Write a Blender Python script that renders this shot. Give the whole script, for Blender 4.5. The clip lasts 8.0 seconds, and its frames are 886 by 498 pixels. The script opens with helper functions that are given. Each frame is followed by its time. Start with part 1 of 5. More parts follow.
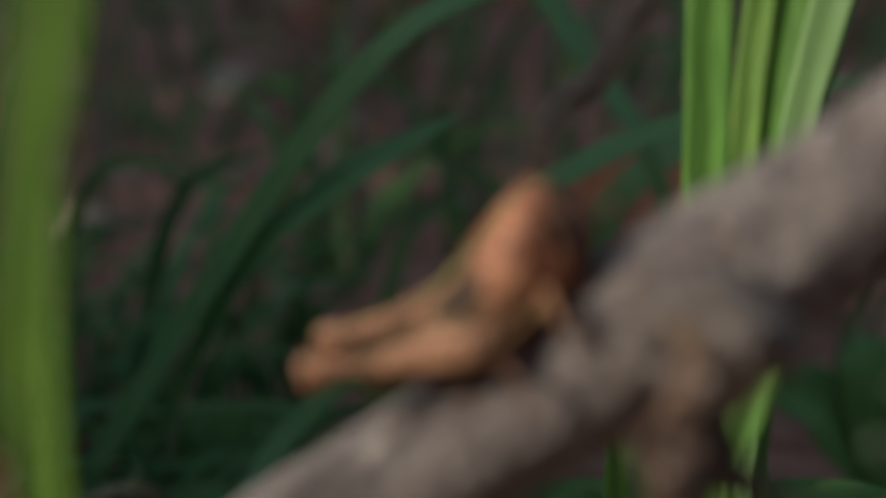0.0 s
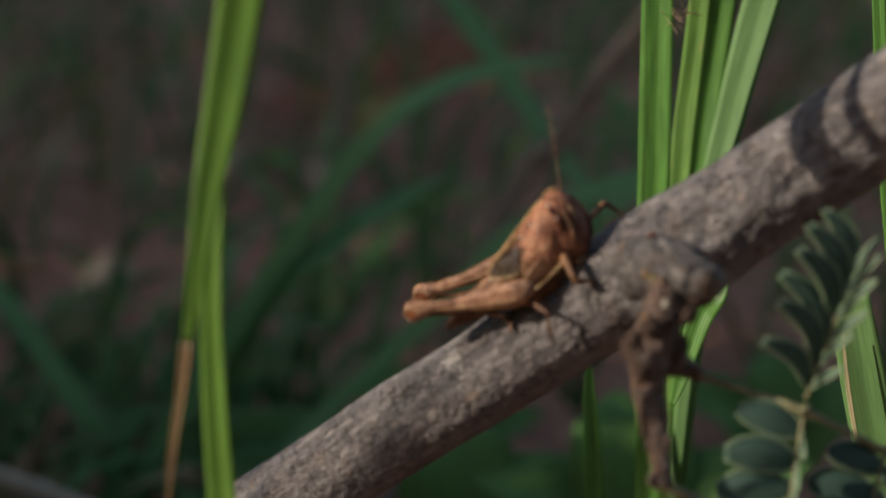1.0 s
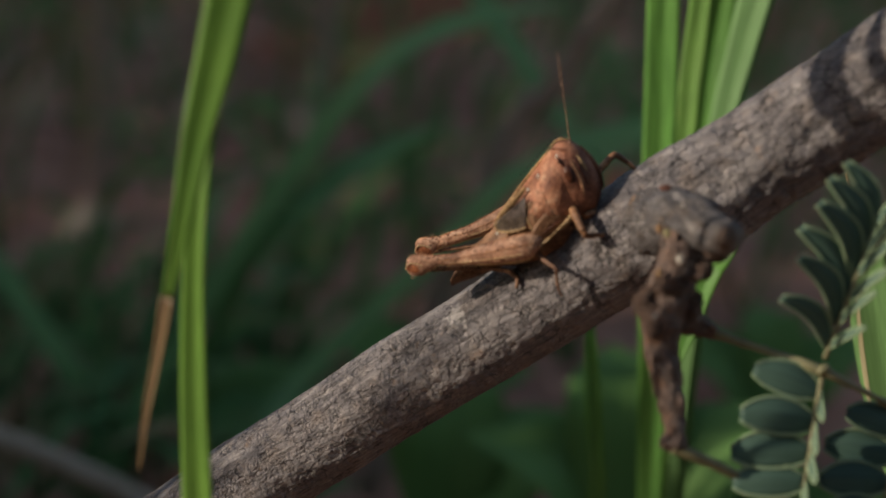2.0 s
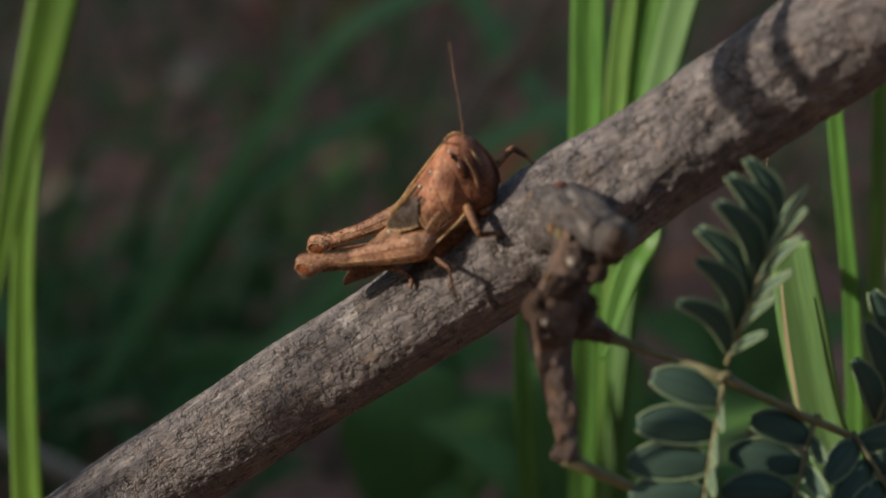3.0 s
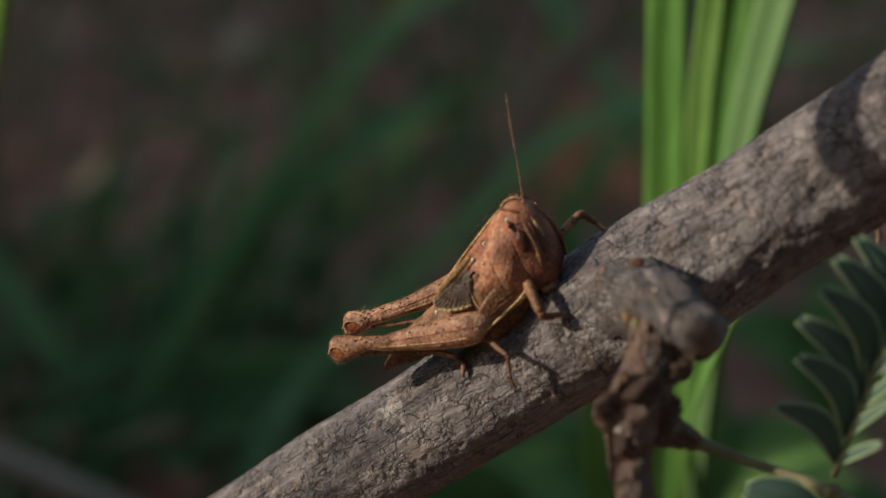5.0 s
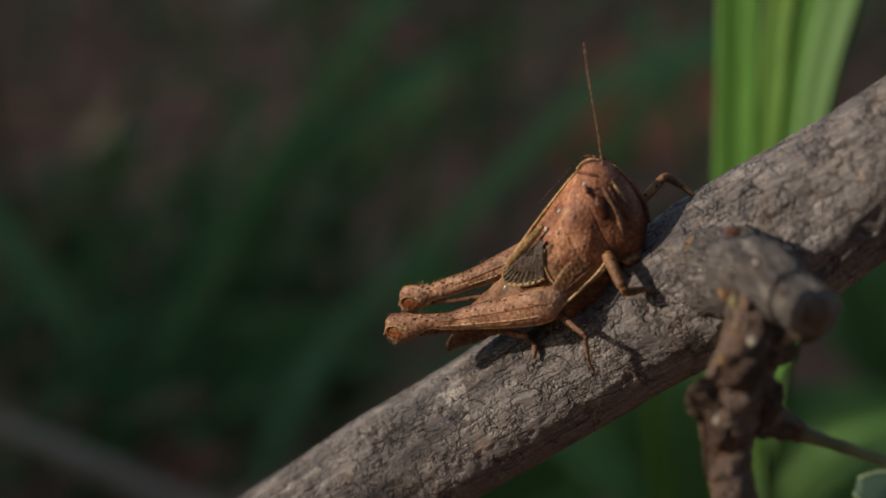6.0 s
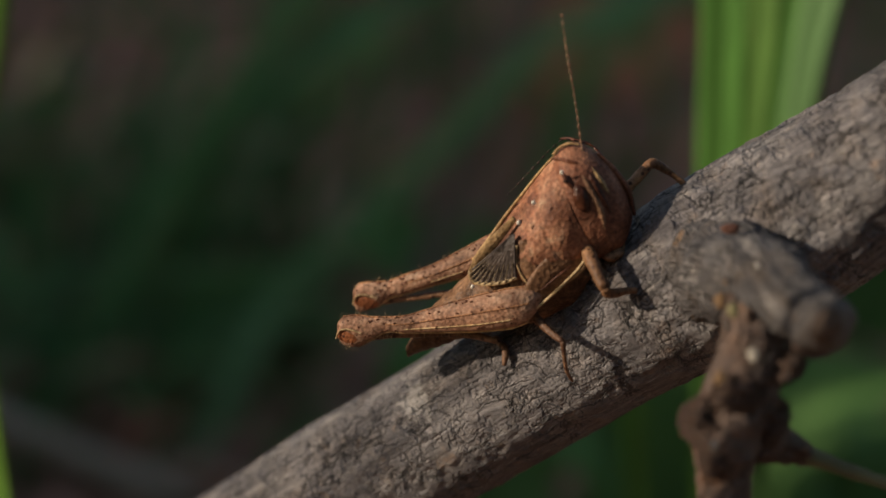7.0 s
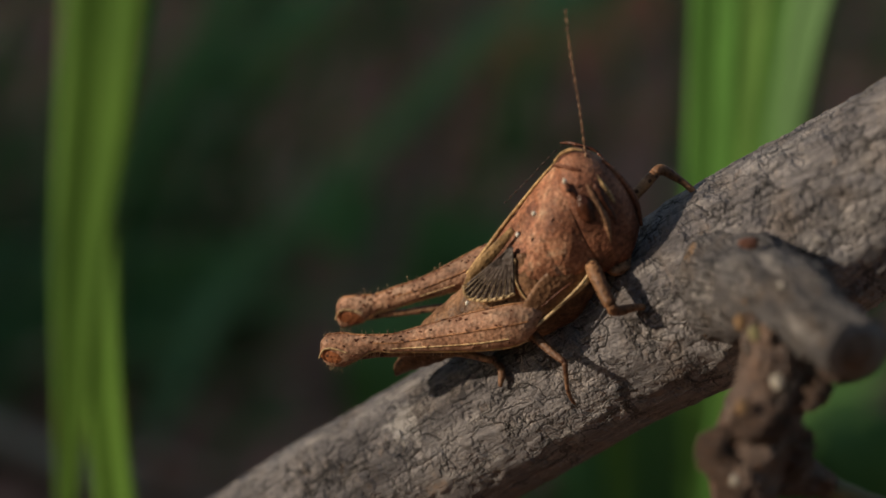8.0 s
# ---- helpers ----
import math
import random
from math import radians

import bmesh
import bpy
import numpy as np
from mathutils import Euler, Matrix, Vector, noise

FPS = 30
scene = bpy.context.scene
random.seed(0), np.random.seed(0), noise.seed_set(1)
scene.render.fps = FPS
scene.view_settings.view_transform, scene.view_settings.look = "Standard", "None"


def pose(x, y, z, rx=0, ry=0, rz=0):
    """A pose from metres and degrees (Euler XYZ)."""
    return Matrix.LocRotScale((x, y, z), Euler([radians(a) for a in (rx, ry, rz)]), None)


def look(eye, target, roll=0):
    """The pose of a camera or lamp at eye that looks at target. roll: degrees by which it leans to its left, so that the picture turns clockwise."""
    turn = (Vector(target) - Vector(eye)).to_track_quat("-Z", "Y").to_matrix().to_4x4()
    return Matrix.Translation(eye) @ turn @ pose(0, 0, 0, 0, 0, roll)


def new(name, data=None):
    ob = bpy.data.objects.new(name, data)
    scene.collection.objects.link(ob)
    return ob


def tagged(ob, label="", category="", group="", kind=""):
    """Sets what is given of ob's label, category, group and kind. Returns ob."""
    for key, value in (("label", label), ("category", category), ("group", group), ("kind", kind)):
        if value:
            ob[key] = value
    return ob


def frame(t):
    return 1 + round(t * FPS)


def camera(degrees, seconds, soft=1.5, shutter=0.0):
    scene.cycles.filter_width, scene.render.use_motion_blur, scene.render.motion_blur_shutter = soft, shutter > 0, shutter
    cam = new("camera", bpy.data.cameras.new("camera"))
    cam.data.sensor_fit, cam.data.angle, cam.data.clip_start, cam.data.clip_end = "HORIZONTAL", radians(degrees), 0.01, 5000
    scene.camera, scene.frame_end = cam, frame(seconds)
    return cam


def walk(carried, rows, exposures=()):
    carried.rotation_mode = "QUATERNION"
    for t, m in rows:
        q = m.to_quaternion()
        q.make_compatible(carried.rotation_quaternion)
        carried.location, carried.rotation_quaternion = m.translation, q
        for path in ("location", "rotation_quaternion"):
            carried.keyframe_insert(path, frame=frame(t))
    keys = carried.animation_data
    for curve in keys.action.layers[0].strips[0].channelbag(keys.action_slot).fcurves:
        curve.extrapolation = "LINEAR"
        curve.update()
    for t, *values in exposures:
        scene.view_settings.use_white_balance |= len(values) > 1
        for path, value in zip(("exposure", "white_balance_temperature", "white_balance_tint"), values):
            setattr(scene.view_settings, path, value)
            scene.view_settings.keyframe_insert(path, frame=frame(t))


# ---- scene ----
# ---------------------------------------------------------------- camera
cam = camera(20.0, 8.0, soft=1.6)
PATH = [
    (0.0, look((0.0032, 0.0580, 0.1264), (0.0002, 0.2488, 0.0666), 0.17)),
    (0.3, look((-0.0004, 0.0269, 0.1318), (0.0005, 0.2191, 0.0765), 0.53)),
    (0.5, look((0.0014, 0.0016, 0.1370), (0.0021, 0.1943, 0.0835), 0.29)),
    (0.6, look((-0.0009, -0.0129, 0.1412), (0.0011, 0.1799, 0.0880), 0.34)),
    (1.0, look((-0.0084, -0.0249, 0.1418), (-0.0043, 0.1681, 0.0893), 0.58)),
    (1.2, look((-0.0049, -0.0232, 0.1395), (-0.0039, 0.1701, 0.0883), 0.52)),
    (2.3, look((-0.0122, -0.0146, 0.1407), (-0.0048, 0.1762, 0.0815), 1.10)),
    (2.5, look((-0.0065, -0.0127, 0.1428), (-0.0011, 0.1779, 0.0825), 0.72)),
    (3.0, look((0.0024, -0.0061, 0.1410), (0.0049, 0.1846, 0.0808), 0.45)),
    (3.5, look((0.0000, 0.0000, 0.1450), (0.0000, 0.1902, 0.0832), 0.00)),
    (4.0, look((-0.0001, 0.0111, 0.1433), (-0.0018, 0.2012, 0.0810), -0.17)),
    (4.2, look((0.0026, 0.0149, 0.1442), (0.0005, 0.2046, 0.0809), -0.06)),
    (5.3, look((0.0039, 0.0298, 0.1409), (0.0004, 0.2182, 0.0738), -0.56)),
    (5.5, look((0.0041, 0.0336, 0.1388), (0.0005, 0.2216, 0.0708), -0.66)),
    (6.0, look((-0.0012, 0.0424, 0.1380), (-0.0040, 0.2299, 0.0684), -0.64)),
    (6.5, look((-0.0035, 0.0523, 0.1387), (-0.0046, 0.2384, 0.0656), -0.46)),
    (7.0, look((-0.0017, 0.0608, 0.1359), (-0.0009, 0.2458, 0.0601), -0.28)),
    (7.5, look((-0.0037, 0.0672, 0.1358), (-0.0013, 0.2512, 0.0575), -0.42)),
    (8.0, look((-0.0048, 0.0714, 0.1348), (0.0014, 0.2550, 0.0558), 0.22)),
]
walk(cam, PATH, [(0.0, 0.06, 7250, 15), (4.2, 0.06, 7250, 15), (5.5, -0.08, 7400, 15), (8.0, -0.24, 7550, 13)])

# ---------------------------------------------------------------- daylight
SUN = Vector((-0.87, -0.17, 0.39)).normalized()          # towards the sun
world = bpy.data.worlds.new("sky")
scene.world = world
world.use_nodes = True
wn = world.node_tree
sky = wn.nodes.new("ShaderNodeTexSky")
sky.sky_type, sky.sun_disc = "NISHITA", False
sky.sun_elevation = math.asin(SUN.z)
sky.sun_rotation = math.atan2(SUN.x, SUN.y) % (2 * math.pi)
wn.links.new(sky.outputs[0], wn.nodes["Background"].inputs[0])
wn.nodes["Background"].inputs[1].default_value = 0.148

sun = new("sun", bpy.data.lights.new("sun", "SUN"))
sun.data.energy, sun.data.angle, sun.data.color = 5.0, radians(0.5), (1.0, 0.92, 0.80)
sun.matrix_world = look(SUN * 3, (0, 0, 0))

# ---------------------------------------------------------------- node helpers


def node(nt, kind, ins=None, **props):
    n = nt.nodes.new(kind)
    if kind == "ShaderNodeMix":
        n.data_type = "RGBA"
    for k, v in props.items():
        setattr(n, k, v)
    for k, v in (ins or {}).items():
        if isinstance(v, bpy.types.NodeSocket):
            nt.links.new(v, n.inputs[k])
        else:
            n.inputs[k].default_value = v
    return n


def ramp(nt, fac, stops):
    n = nt.nodes.new("ShaderNodeValToRGB")
    nt.links.new(fac, n.inputs[0])
    el = n.color_ramp.elements
    while len(el) < len(stops):
        el.new(0.5)
    for e, (p, c) in zip(el, stops):
        e.position = p
        e.color = (*c, 1) if len(c) == 3 else c
    return n.outputs[0]


def mixc(nt, fac, a, b, blend="MIX"):
    n = node(nt, "ShaderNodeMix", None, blend_type=blend)
    for i, v in ((0, fac), (6, a), (7, b)):
        if isinstance(v, bpy.types.NodeSocket):
            nt.links.new(v, n.inputs[i])
        elif i == 0:
            n.inputs[0].default_value = v
        else:
            n.inputs[i].default_value = (*v, 1)
    return n.outputs[2]


def coords(nt, source, scale):
    tc = nt.nodes.new("ShaderNodeTexCoord")
    mp = node(nt, "ShaderNodeMapping", {"Vector": tc.outputs[source], "Scale": scale})
    return mp.outputs[0]


def noise_tex(nt, vec, scale, detail=4, rough=0.6):
    return node(nt, "ShaderNodeTexNoise", {"Vector": vec, "Scale": scale, "Detail": detail, "Roughness": rough}).outputs[0]


def voronoi(nt, vec, scale, feature="F1"):
    return node(nt, "ShaderNodeTexVoronoi", {"Vector": vec, "Scale": scale}, feature=feature).outputs["Distance"]


def math_n(nt, op, a, b=0.0):
    n = node(nt, "ShaderNodeMath", None, operation=op)
    for i, v in ((0, a), (1, b)):
        if isinstance(v, bpy.types.NodeSocket):
            nt.links.new(v, n.inputs[i])
        else:
            n.inputs[i].default_value = v
    return n.outputs[0]


def start(name):
    m = bpy.data.materials.new(name)
    m.use_nodes = True
    return m, m.node_tree, m.node_tree.nodes["Principled BSDF"]


def finish(nt, bsdf, colour, rough, height=None, strength=0.3, dist=0.0002, spec=0.3, through_leaf=None):
    if isinstance(colour, bpy.types.NodeSocket):
        nt.links.new(colour, bsdf.inputs["Base Color"])
    else:
        bsdf.inputs["Base Color"].default_value = (*colour, 1)
    bsdf.inputs["Roughness"].default_value = rough
    bsdf.inputs["Specular IOR Level"].default_value = spec
    bump = None
    if height is not None:
        bump = node(nt, "ShaderNodeBump", {"Height": height, "Strength": strength, "Distance": dist})
        nt.links.new(bump.outputs[0], bsdf.inputs["Normal"])
    if through_leaf is not None:
        tr = nt.nodes.new("ShaderNodeBsdfTranslucent")
        if isinstance(colour, bpy.types.NodeSocket):
            nt.links.new(mixc(nt, 1.0, colour, (0.9, 1.05, 0.6), "MULTIPLY"), tr.inputs[0])
        else:
            tr.inputs[0].default_value = (*colour, 1)
        mx = node(nt, "ShaderNodeMixShader", {0: through_leaf, 1: bsdf.outputs[0], 2: tr.outputs[0]})
        nt.links.new(mx.outputs[0], nt.nodes["Material Output"].inputs[0])


# ---------------------------------------------------------------- materials
# UVs of tubes and blades are in centimetres: u round or across, v along.


def bark_material(name, dark=1.0, warm=0.0, pale=1.0, cracks=1.0, patch=None, tint=None):
    """Weathered grey bark: long fibres, plates split by thin cracks with pale lifted rims."""
    m, nt, b = start(name)
    uv = coords(nt, "UV", (1, 1, 1))
    warp = node(nt, "ShaderNodeTexNoise", {"Vector": uv, "Scale": 4.5, "Detail": 4.0, "Roughness": 0.6}).outputs[1]

    def bent(stretch, amount):
        return node(nt, "ShaderNodeMixRGB", {0: amount, 1: coords(nt, "UV", stretch), 2: warp}, blend_type="ADD").outputs[0]

    fibre = noise_tex(nt, bent((1, 0.075, 1), 0.06), 42, 5, 0.65)
    fine = noise_tex(nt, uv, 55, 4, 0.7)
    broad = noise_tex(nt, coords(nt, "UV", (1, 0.55, 1)), 3.2, 5, 0.65)
    base = ramp(nt, broad, [(0.3, (0.092 * dark, 0.084 * dark, 0.088 * dark)), (0.5, (0.158 * dark, 0.147 * dark, 0.151 * dark)),
                            (0.72, (0.25 * dark, 0.236 * dark, 0.236 * dark))])
    warmth = noise_tex(nt, uv, 4.2, 4, 0.6)
    base = mixc(nt, ramp(nt, warmth, [(0.5, (0, 0, 0)), (0.7, (0.3 + warm * .4,) * 3)]), base, (0.22 * dark, 0.155 * dark, 0.105 * dark))
    c = mixc(nt, 1.0, base, ramp(nt, fibre, [(0.32, (0.50, 0.48, 0.47)), (0.48, (0.95, 0.95, 0.95)), (0.66, (1.5, 1.48, 1.45))]), "MULTIPLY")
    c = mixc(nt, 1.0, c, ramp(nt, fine, [(0.3, (0.72, 0.71, 0.70)), (0.7, (1.28, 1.28, 1.27))]), "MULTIPLY")
    lich = noise_tex(nt, coords(nt, "UV", (1, 0.35, 1)), 6.0, 6, 0.7)
    c = mixc(nt, ramp(nt, lich, [(0.56, (0, 0, 0)), (0.66, (0.45 * pale,) * 3)]), c, (0.40, 0.37, 0.345))
    rust = noise_tex(nt, uv, 6.5, 3)
    c = mixc(nt, ramp(nt, rust, [(0.64, (0, 0, 0)), (0.74, (0.35 + warm * .5,) * 3)]), c, (0.30, 0.17, 0.08))
    if tint is not None:
        c = mixc(nt, 1.0, c, tint, "MULTIPLY")
    if patch is not None:
        d = node(nt, "ShaderNodeVectorMath", {0: nt.nodes.new("ShaderNodeTexCoord").outputs["Object"], 1: patch}, operation="DISTANCE").outputs["Value"]
        rough_edge = math_n(nt, "ADD", math_n(nt, "MULTIPLY", d, 330.0), math_n(nt, "MULTIPLY", noise_tex(nt, uv, 14, 6, 0.75), 2.2))
        c = mixc(nt, ramp(nt, math_n(nt, "SUBTRACT", rough_edge, 0.9), [(0.42, (0.5, 0.5, 0.5)), (0.68, (0, 0, 0))]), c, (0.56, 0.53, 0.50))
    h = math_n(nt, "ADD", math_n(nt, "MULTIPLY", fibre, 0.9), math_n(nt, "MULTIPLY", fine, 0.25))
    # plates, then long splits: cell stretch, size, how common, width of the crack, how dark
    for stretch, scale, lo, w, deep in (((1.0, 0.55, 1), 6.5, 0.47, 0.022, 0.22), ((1.0, 0.13, 1), 9.0, 0.46, 0.040, 0.30), ((0.5, 1.0, 1), 9.0, 0.52, 0.028, 0.25)):
        crack = voronoi(nt, bent(stretch, 0.16), scale, "DISTANCE_TO_EDGE")
        some = ramp(nt, noise_tex(nt, uv, 2.2 + scale * .25, 4, 0.65), [(lo, (0, 0, 0)), (lo + 0.07, (cracks,) * 3)])
        line = ramp(nt, crack, [(0.0, (deep,) * 3), (w * 0.6, (deep * 1.8,) * 3), (w * 1.2, (1.30, 1.30, 1.29)), (w * 3.0, (1, 1, 1))])
        c = mixc(nt, some, c, mixc(nt, 1.0, c, line, "MULTIPLY"))
        lip = ramp(nt, crack, [(0.0, (0, 0, 0)), (w * 0.6, (0.1, 0.1, 0.1)), (w * 1.3, (1, 1, 1)), (w * 5, (0.7, 0.7, 0.7)), (0.5, (0.6, 0.6, 0.6))])
        h = math_n(nt, "ADD", h, math_n(nt, "MULTIPLY", math_n(nt, "MULTIPLY", lip, some), 0.55))
    # thin pale edges of lifting flakes along the grain
    flake = noise_tex(nt, bent((1, 0.07, 1), 0.05), 26, 3, 0.5)
    edge = ramp(nt, flake, [(0.492, (0, 0, 0)), (0.505, (0.8, 0.8, 0.8)), (0.518, (0, 0, 0))])
    where = ramp(nt, noise_tex(nt, uv, 3.5, 3), [(0.50, (0, 0, 0)), (0.60, (1, 1, 1))])
    c = mixc(nt, math_n(nt, "MULTIPLY", edge, where), c, (0.56, 0.52, 0.48))
    h = math_n(nt, "ADD", h, math_n(nt, "MULTIPLY", math_n(nt, "MULTIPLY", edge, where), 0.6))
    finish(nt, b, c, 0.6, h, 1.0, 0.00034, 0.4)
    return m


def leaf_material(name, a, bcol, vein=0.12, through_leaf=0.35, rough=0.45, brown=0.0, vscale=70):
    m, nt, b = start(name)
    uv = coords(nt, "UV", (1, 0.02, 1))
    stripes = noise_tex(nt, uv, vscale, 3, 0.5)
    blot = noise_tex(nt, coords(nt, "UV", (0.6, 0.5, 1)), 1.5, 4)
    c = mixc(nt, ramp(nt, blot, [(0.3, (0, 0, 0)), (0.7, (1, 1, 1))]), a, bcol)
    c = mixc(nt, 1.0, c, ramp(nt, stripes, [(0.35, (1 - vein * 2.5,) * 3), (0.65, (1 + vein * 2.5,) * 3)]), "MULTIPLY")
    if brown:
        spot = noise_tex(nt, coords(nt, "UV", (1.0, 0.25, 1)), 3.0, 5, 0.7)
        c = mixc(nt, ramp(nt, spot, [(0.66 - brown * .2, (0, 0, 0)), (0.75 - brown * .2, (0.8, 0.8, 0.8))]), c, (0.33, 0.24, 0.11))
    finish(nt, b, c, rough, stripes, 0.25, 0.0001, 0.35, through_leaf)
    return m


def plain_material(name, cols, scale, rough=0.7, source="Object", bump=0.3, dist=0.0002, spec=0.3, through_leaf=None, detail=5):
    m, nt, b = start(name)
    v = coords(nt, source, (1, 1, 1))
    n = noise_tex(nt, v, scale, detail, 0.65)
    k = len(cols)
    c = ramp(nt, n, [(0.28 + 0.44 * i / max(1, k - 1), col) for i, col in enumerate(cols)])
    finish(nt, b, c, rough, noise_tex(nt, v, scale * 4, 4), bump, dist, spec, through_leaf)
    return m


def mottled_material(name, cols):
    """Loose pieces that differ from one another in colour."""
    m, nt, b = start(name)
    geo = nt.nodes.new("ShaderNodeNewGeometry")
    k = len(cols)
    c = ramp(nt, geo.outputs["Random Per Island"], [(i / (k - 1), col) for i, col in enumerate(cols)])
    v = coords(nt, "Object", (1, 1, 1))
    c = mixc(nt, 1.0, c, ramp(nt, noise_tex(nt, v, 160, 4), [(0.3, (0.6, 0.6, 0.6)), (0.7, (1.35, 1.35, 1.35))]), "MULTIPLY")
    finish(nt, b, c, 0.8, noise_tex(nt, v, 400, 3), 0.3, 0.0005, 0.2, 0.15)
    return m


def cuticle_material(name, cols, spot=(0.05, 0.02, 0.012), spots=0.0, scale=900, spot_scale=1700, rough=0.5):
    """Insect shell: mottled, grainy, with small dark specks."""
    m, nt, b = start(name)
    v = coords(nt, "Object", (1, 1, 1))
    n = noise_tex(nt, v, scale, 5, 0.65)
    k = len(cols)
    c = ramp(nt, n, [(0.3 + 0.4 * i / max(1, k - 1), col) for i, col in enumerate(cols)])
    g = noise_tex(nt, v, scale * 5, 3, 0.6)
    c = mixc(nt, 1.0, c, ramp(nt, g, [(0.3, (0.5, 0.48, 0.46)), (0.7, (1.45, 1.43, 1.4))]), "MULTIPLY")
    big = noise_tex(nt, v, scale * 0.42, 3, 0.5)
    c = mixc(nt, 1.0, c, ramp(nt, big, [(0.36, (0.5, 0.47, 0.46)), (0.52, (1, 1, 1)), (0.68, (1.25, 1.27, 1.25))]), "MULTIPLY")
    if spots:
        d = voronoi(nt, v, spot_scale)
        c = mixc(nt, ramp(nt, d, [(spots * 0.7, (0.9, 0.9, 0.9)), (spots, (0, 0, 0))]), c, spot)
    finish(nt, b, c, rough, math_n(nt, "ADD", g, math_n(nt, "MULTIPLY", voronoi(nt, v, scale * 5), 1.0)), 0.6, 0.00007, 0.22)
    return m


BARK = bark_material("grey bark", 0.86, patch=(0.1015, -0.0222, 0.0807))
BARK_TWIG = bark_material("twig bark", 0.50, 1.6, 0.35, 0.8, tint=(1.12, 0.80, 0.62))
BARK_KNOB = bark_material("knob bark", 0.62, 1.7, 0.4, 0.7, tint=(1.15, 0.78, 0.58))
BARK_STUB = bark_material("stub bark", 0.45, 0.5, 0.9, 0.8)
CUT_WOOD = plain_material("cut wood", [(0.045, 0.034, 0.028), (0.15, 0.10, 0.072)], 900, 0.9)
GRASS = leaf_material("bright grass", (0.072, 0.205, 0.042), (0.098, 0.25, 0.052), 0.14)
GRASS_PALE = leaf_material("yellowish grass", (0.145, 0.285, 0.07), (0.105, 0.235, 0.052), 0.14, brown=0.10)
GRASS_FRONT = leaf_material("front grass", (0.125, 0.265, 0.045), (0.09, 0.205, 0.035), 0.10)
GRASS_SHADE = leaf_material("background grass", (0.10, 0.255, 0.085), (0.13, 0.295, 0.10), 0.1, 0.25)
GRASS_DEEP = mottled_material("undergrowth", [(0.06, 0.15, 0.055), (0.08, 0.21, 0.075), (0.10, 0.24, 0.09), (0.14, 0.23, 0.10), (0.28, 0.18, 0.11)])
GRASS_DIM = leaf_material("pale shaded grass", (0.125, 0.30, 0.11), (0.155, 0.335, 0.13), 0.08, 0.3)
BROAD = leaf_material("broad leaf", (0.095, 0.22, 0.055), (0.12, 0.26, 0.07), 0.05, 0.35, 0.7, vscale=12)
GRASS_DUSTY = leaf_material("dusty grass", (0.115, 0.25, 0.085), (0.14, 0.28, 0.105), 0.07, 0.3, 0.6)
DRY_EDGE = leaf_material("bleached leaf edge", (0.46, 0.43, 0.27), (0.38, 0.34, 0.19), 0.15, 0.2)
DRY_TIP = leaf_material("dry leaf tip", (0.21, 0.145, 0.075), (0.15, 0.095, 0.05), 0.15, 0.3)
DRY_LEAF = plain_material("dry fallen leaf", [(0.17, 0.07, 0.04), (0.30, 0.12, 0.065)], 120, 0.8, through_leaf=0.1)
ORANGE_LEAF = plain_material("orange fallen leaf", [(0.36, 0.13, 0.06), (0.52, 0.22, 0.11)], 120, 0.8, through_leaf=0.15)
DRY_PALE = plain_material("bleached dry leaf", [(0.25, 0.20, 0.14), (0.36, 0.30, 0.22)], 120, 0.8)
DRY_STEM = plain_material("dry stem", [(0.15, 0.115, 0.085), (0.26, 0.205, 0.155)], 200, 0.85)
SOIL = plain_material("litter soil", [(0.15, 0.078, 0.054), (0.29, 0.152, 0.102), (0.40, 0.236, 0.162)], 45, 0.95, bump=0.8, dist=0.003, spec=0.1)
LITTER = mottled_material("litter", [(0.13, 0.070, 0.050), (0.29, 0.155, 0.108), (0.42, 0.225, 0.155), (0.42, 0.32, 0.22)])
LEAFLET = leaf_material("glaucous leaflet", (0.036, 0.080, 0.062), (0.052, 0.108, 0.080), 0.05, 0.12, 0.7, vscale=30)
LEAFLET_RIM = plain_material("leaflet margin", [(0.14, 0.215, 0.13), (0.20, 0.275, 0.165)], 500, 0.6)
SPRIG_STEM = plain_material("sprig stem", [(0.10, 0.10, 0.052), (0.19, 0.185, 0.10)], 400, 0.65)
BODY = cuticle_material("red brown cuticle", [(0.135, 0.05, 0.030), (0.235, 0.096, 0.054), (0.31, 0.150, 0.090), (0.40, 0.265, 0.175)], rough=0.6)
HEAD = cuticle_material("head cuticle", [(0.11, 0.042, 0.026), (0.19, 0.078, 0.046), (0.26, 0.125, 0.078)], rough=0.6)
GOLD_RIM = cuticle_material("golden keel", [(0.30, 0.175, 0.075), (0.46, 0.31, 0.155)], rough=0.65)
CHEEK = cuticle_material("cheek stripe", [(0.22, 0.115, 0.066), (0.34, 0.20, 0.12)], rough=0.65)
BLACK = cuticle_material("black marking", [(0.02, 0.012, 0.01), (0.045, 0.025, 0.02)], rough=0.5)
ABDOMEN = cuticle_material("abdomen cuticle", [(0.12, 0.06, 0.032), (0.25, 0.14, 0.08)], spots=0.15)
FEMUR = cuticle_material("femur cuticle", [(0.19, 0.095, 0.060), (0.29, 0.158, 0.103), (0.385, 0.255, 0.180)], spots=0.10, spot_scale=1500, rough=0.6)
LEG = cuticle_material("leg cuticle", [(0.18, 0.085, 0.042), (0.31, 0.175, 0.095)], spots=0.3, spot_scale=2400)
TIBIA = cuticle_material("tibia cuticle", [(0.10, 0.05, 0.03), (0.22, 0.12, 0.07)], spots=0.25)
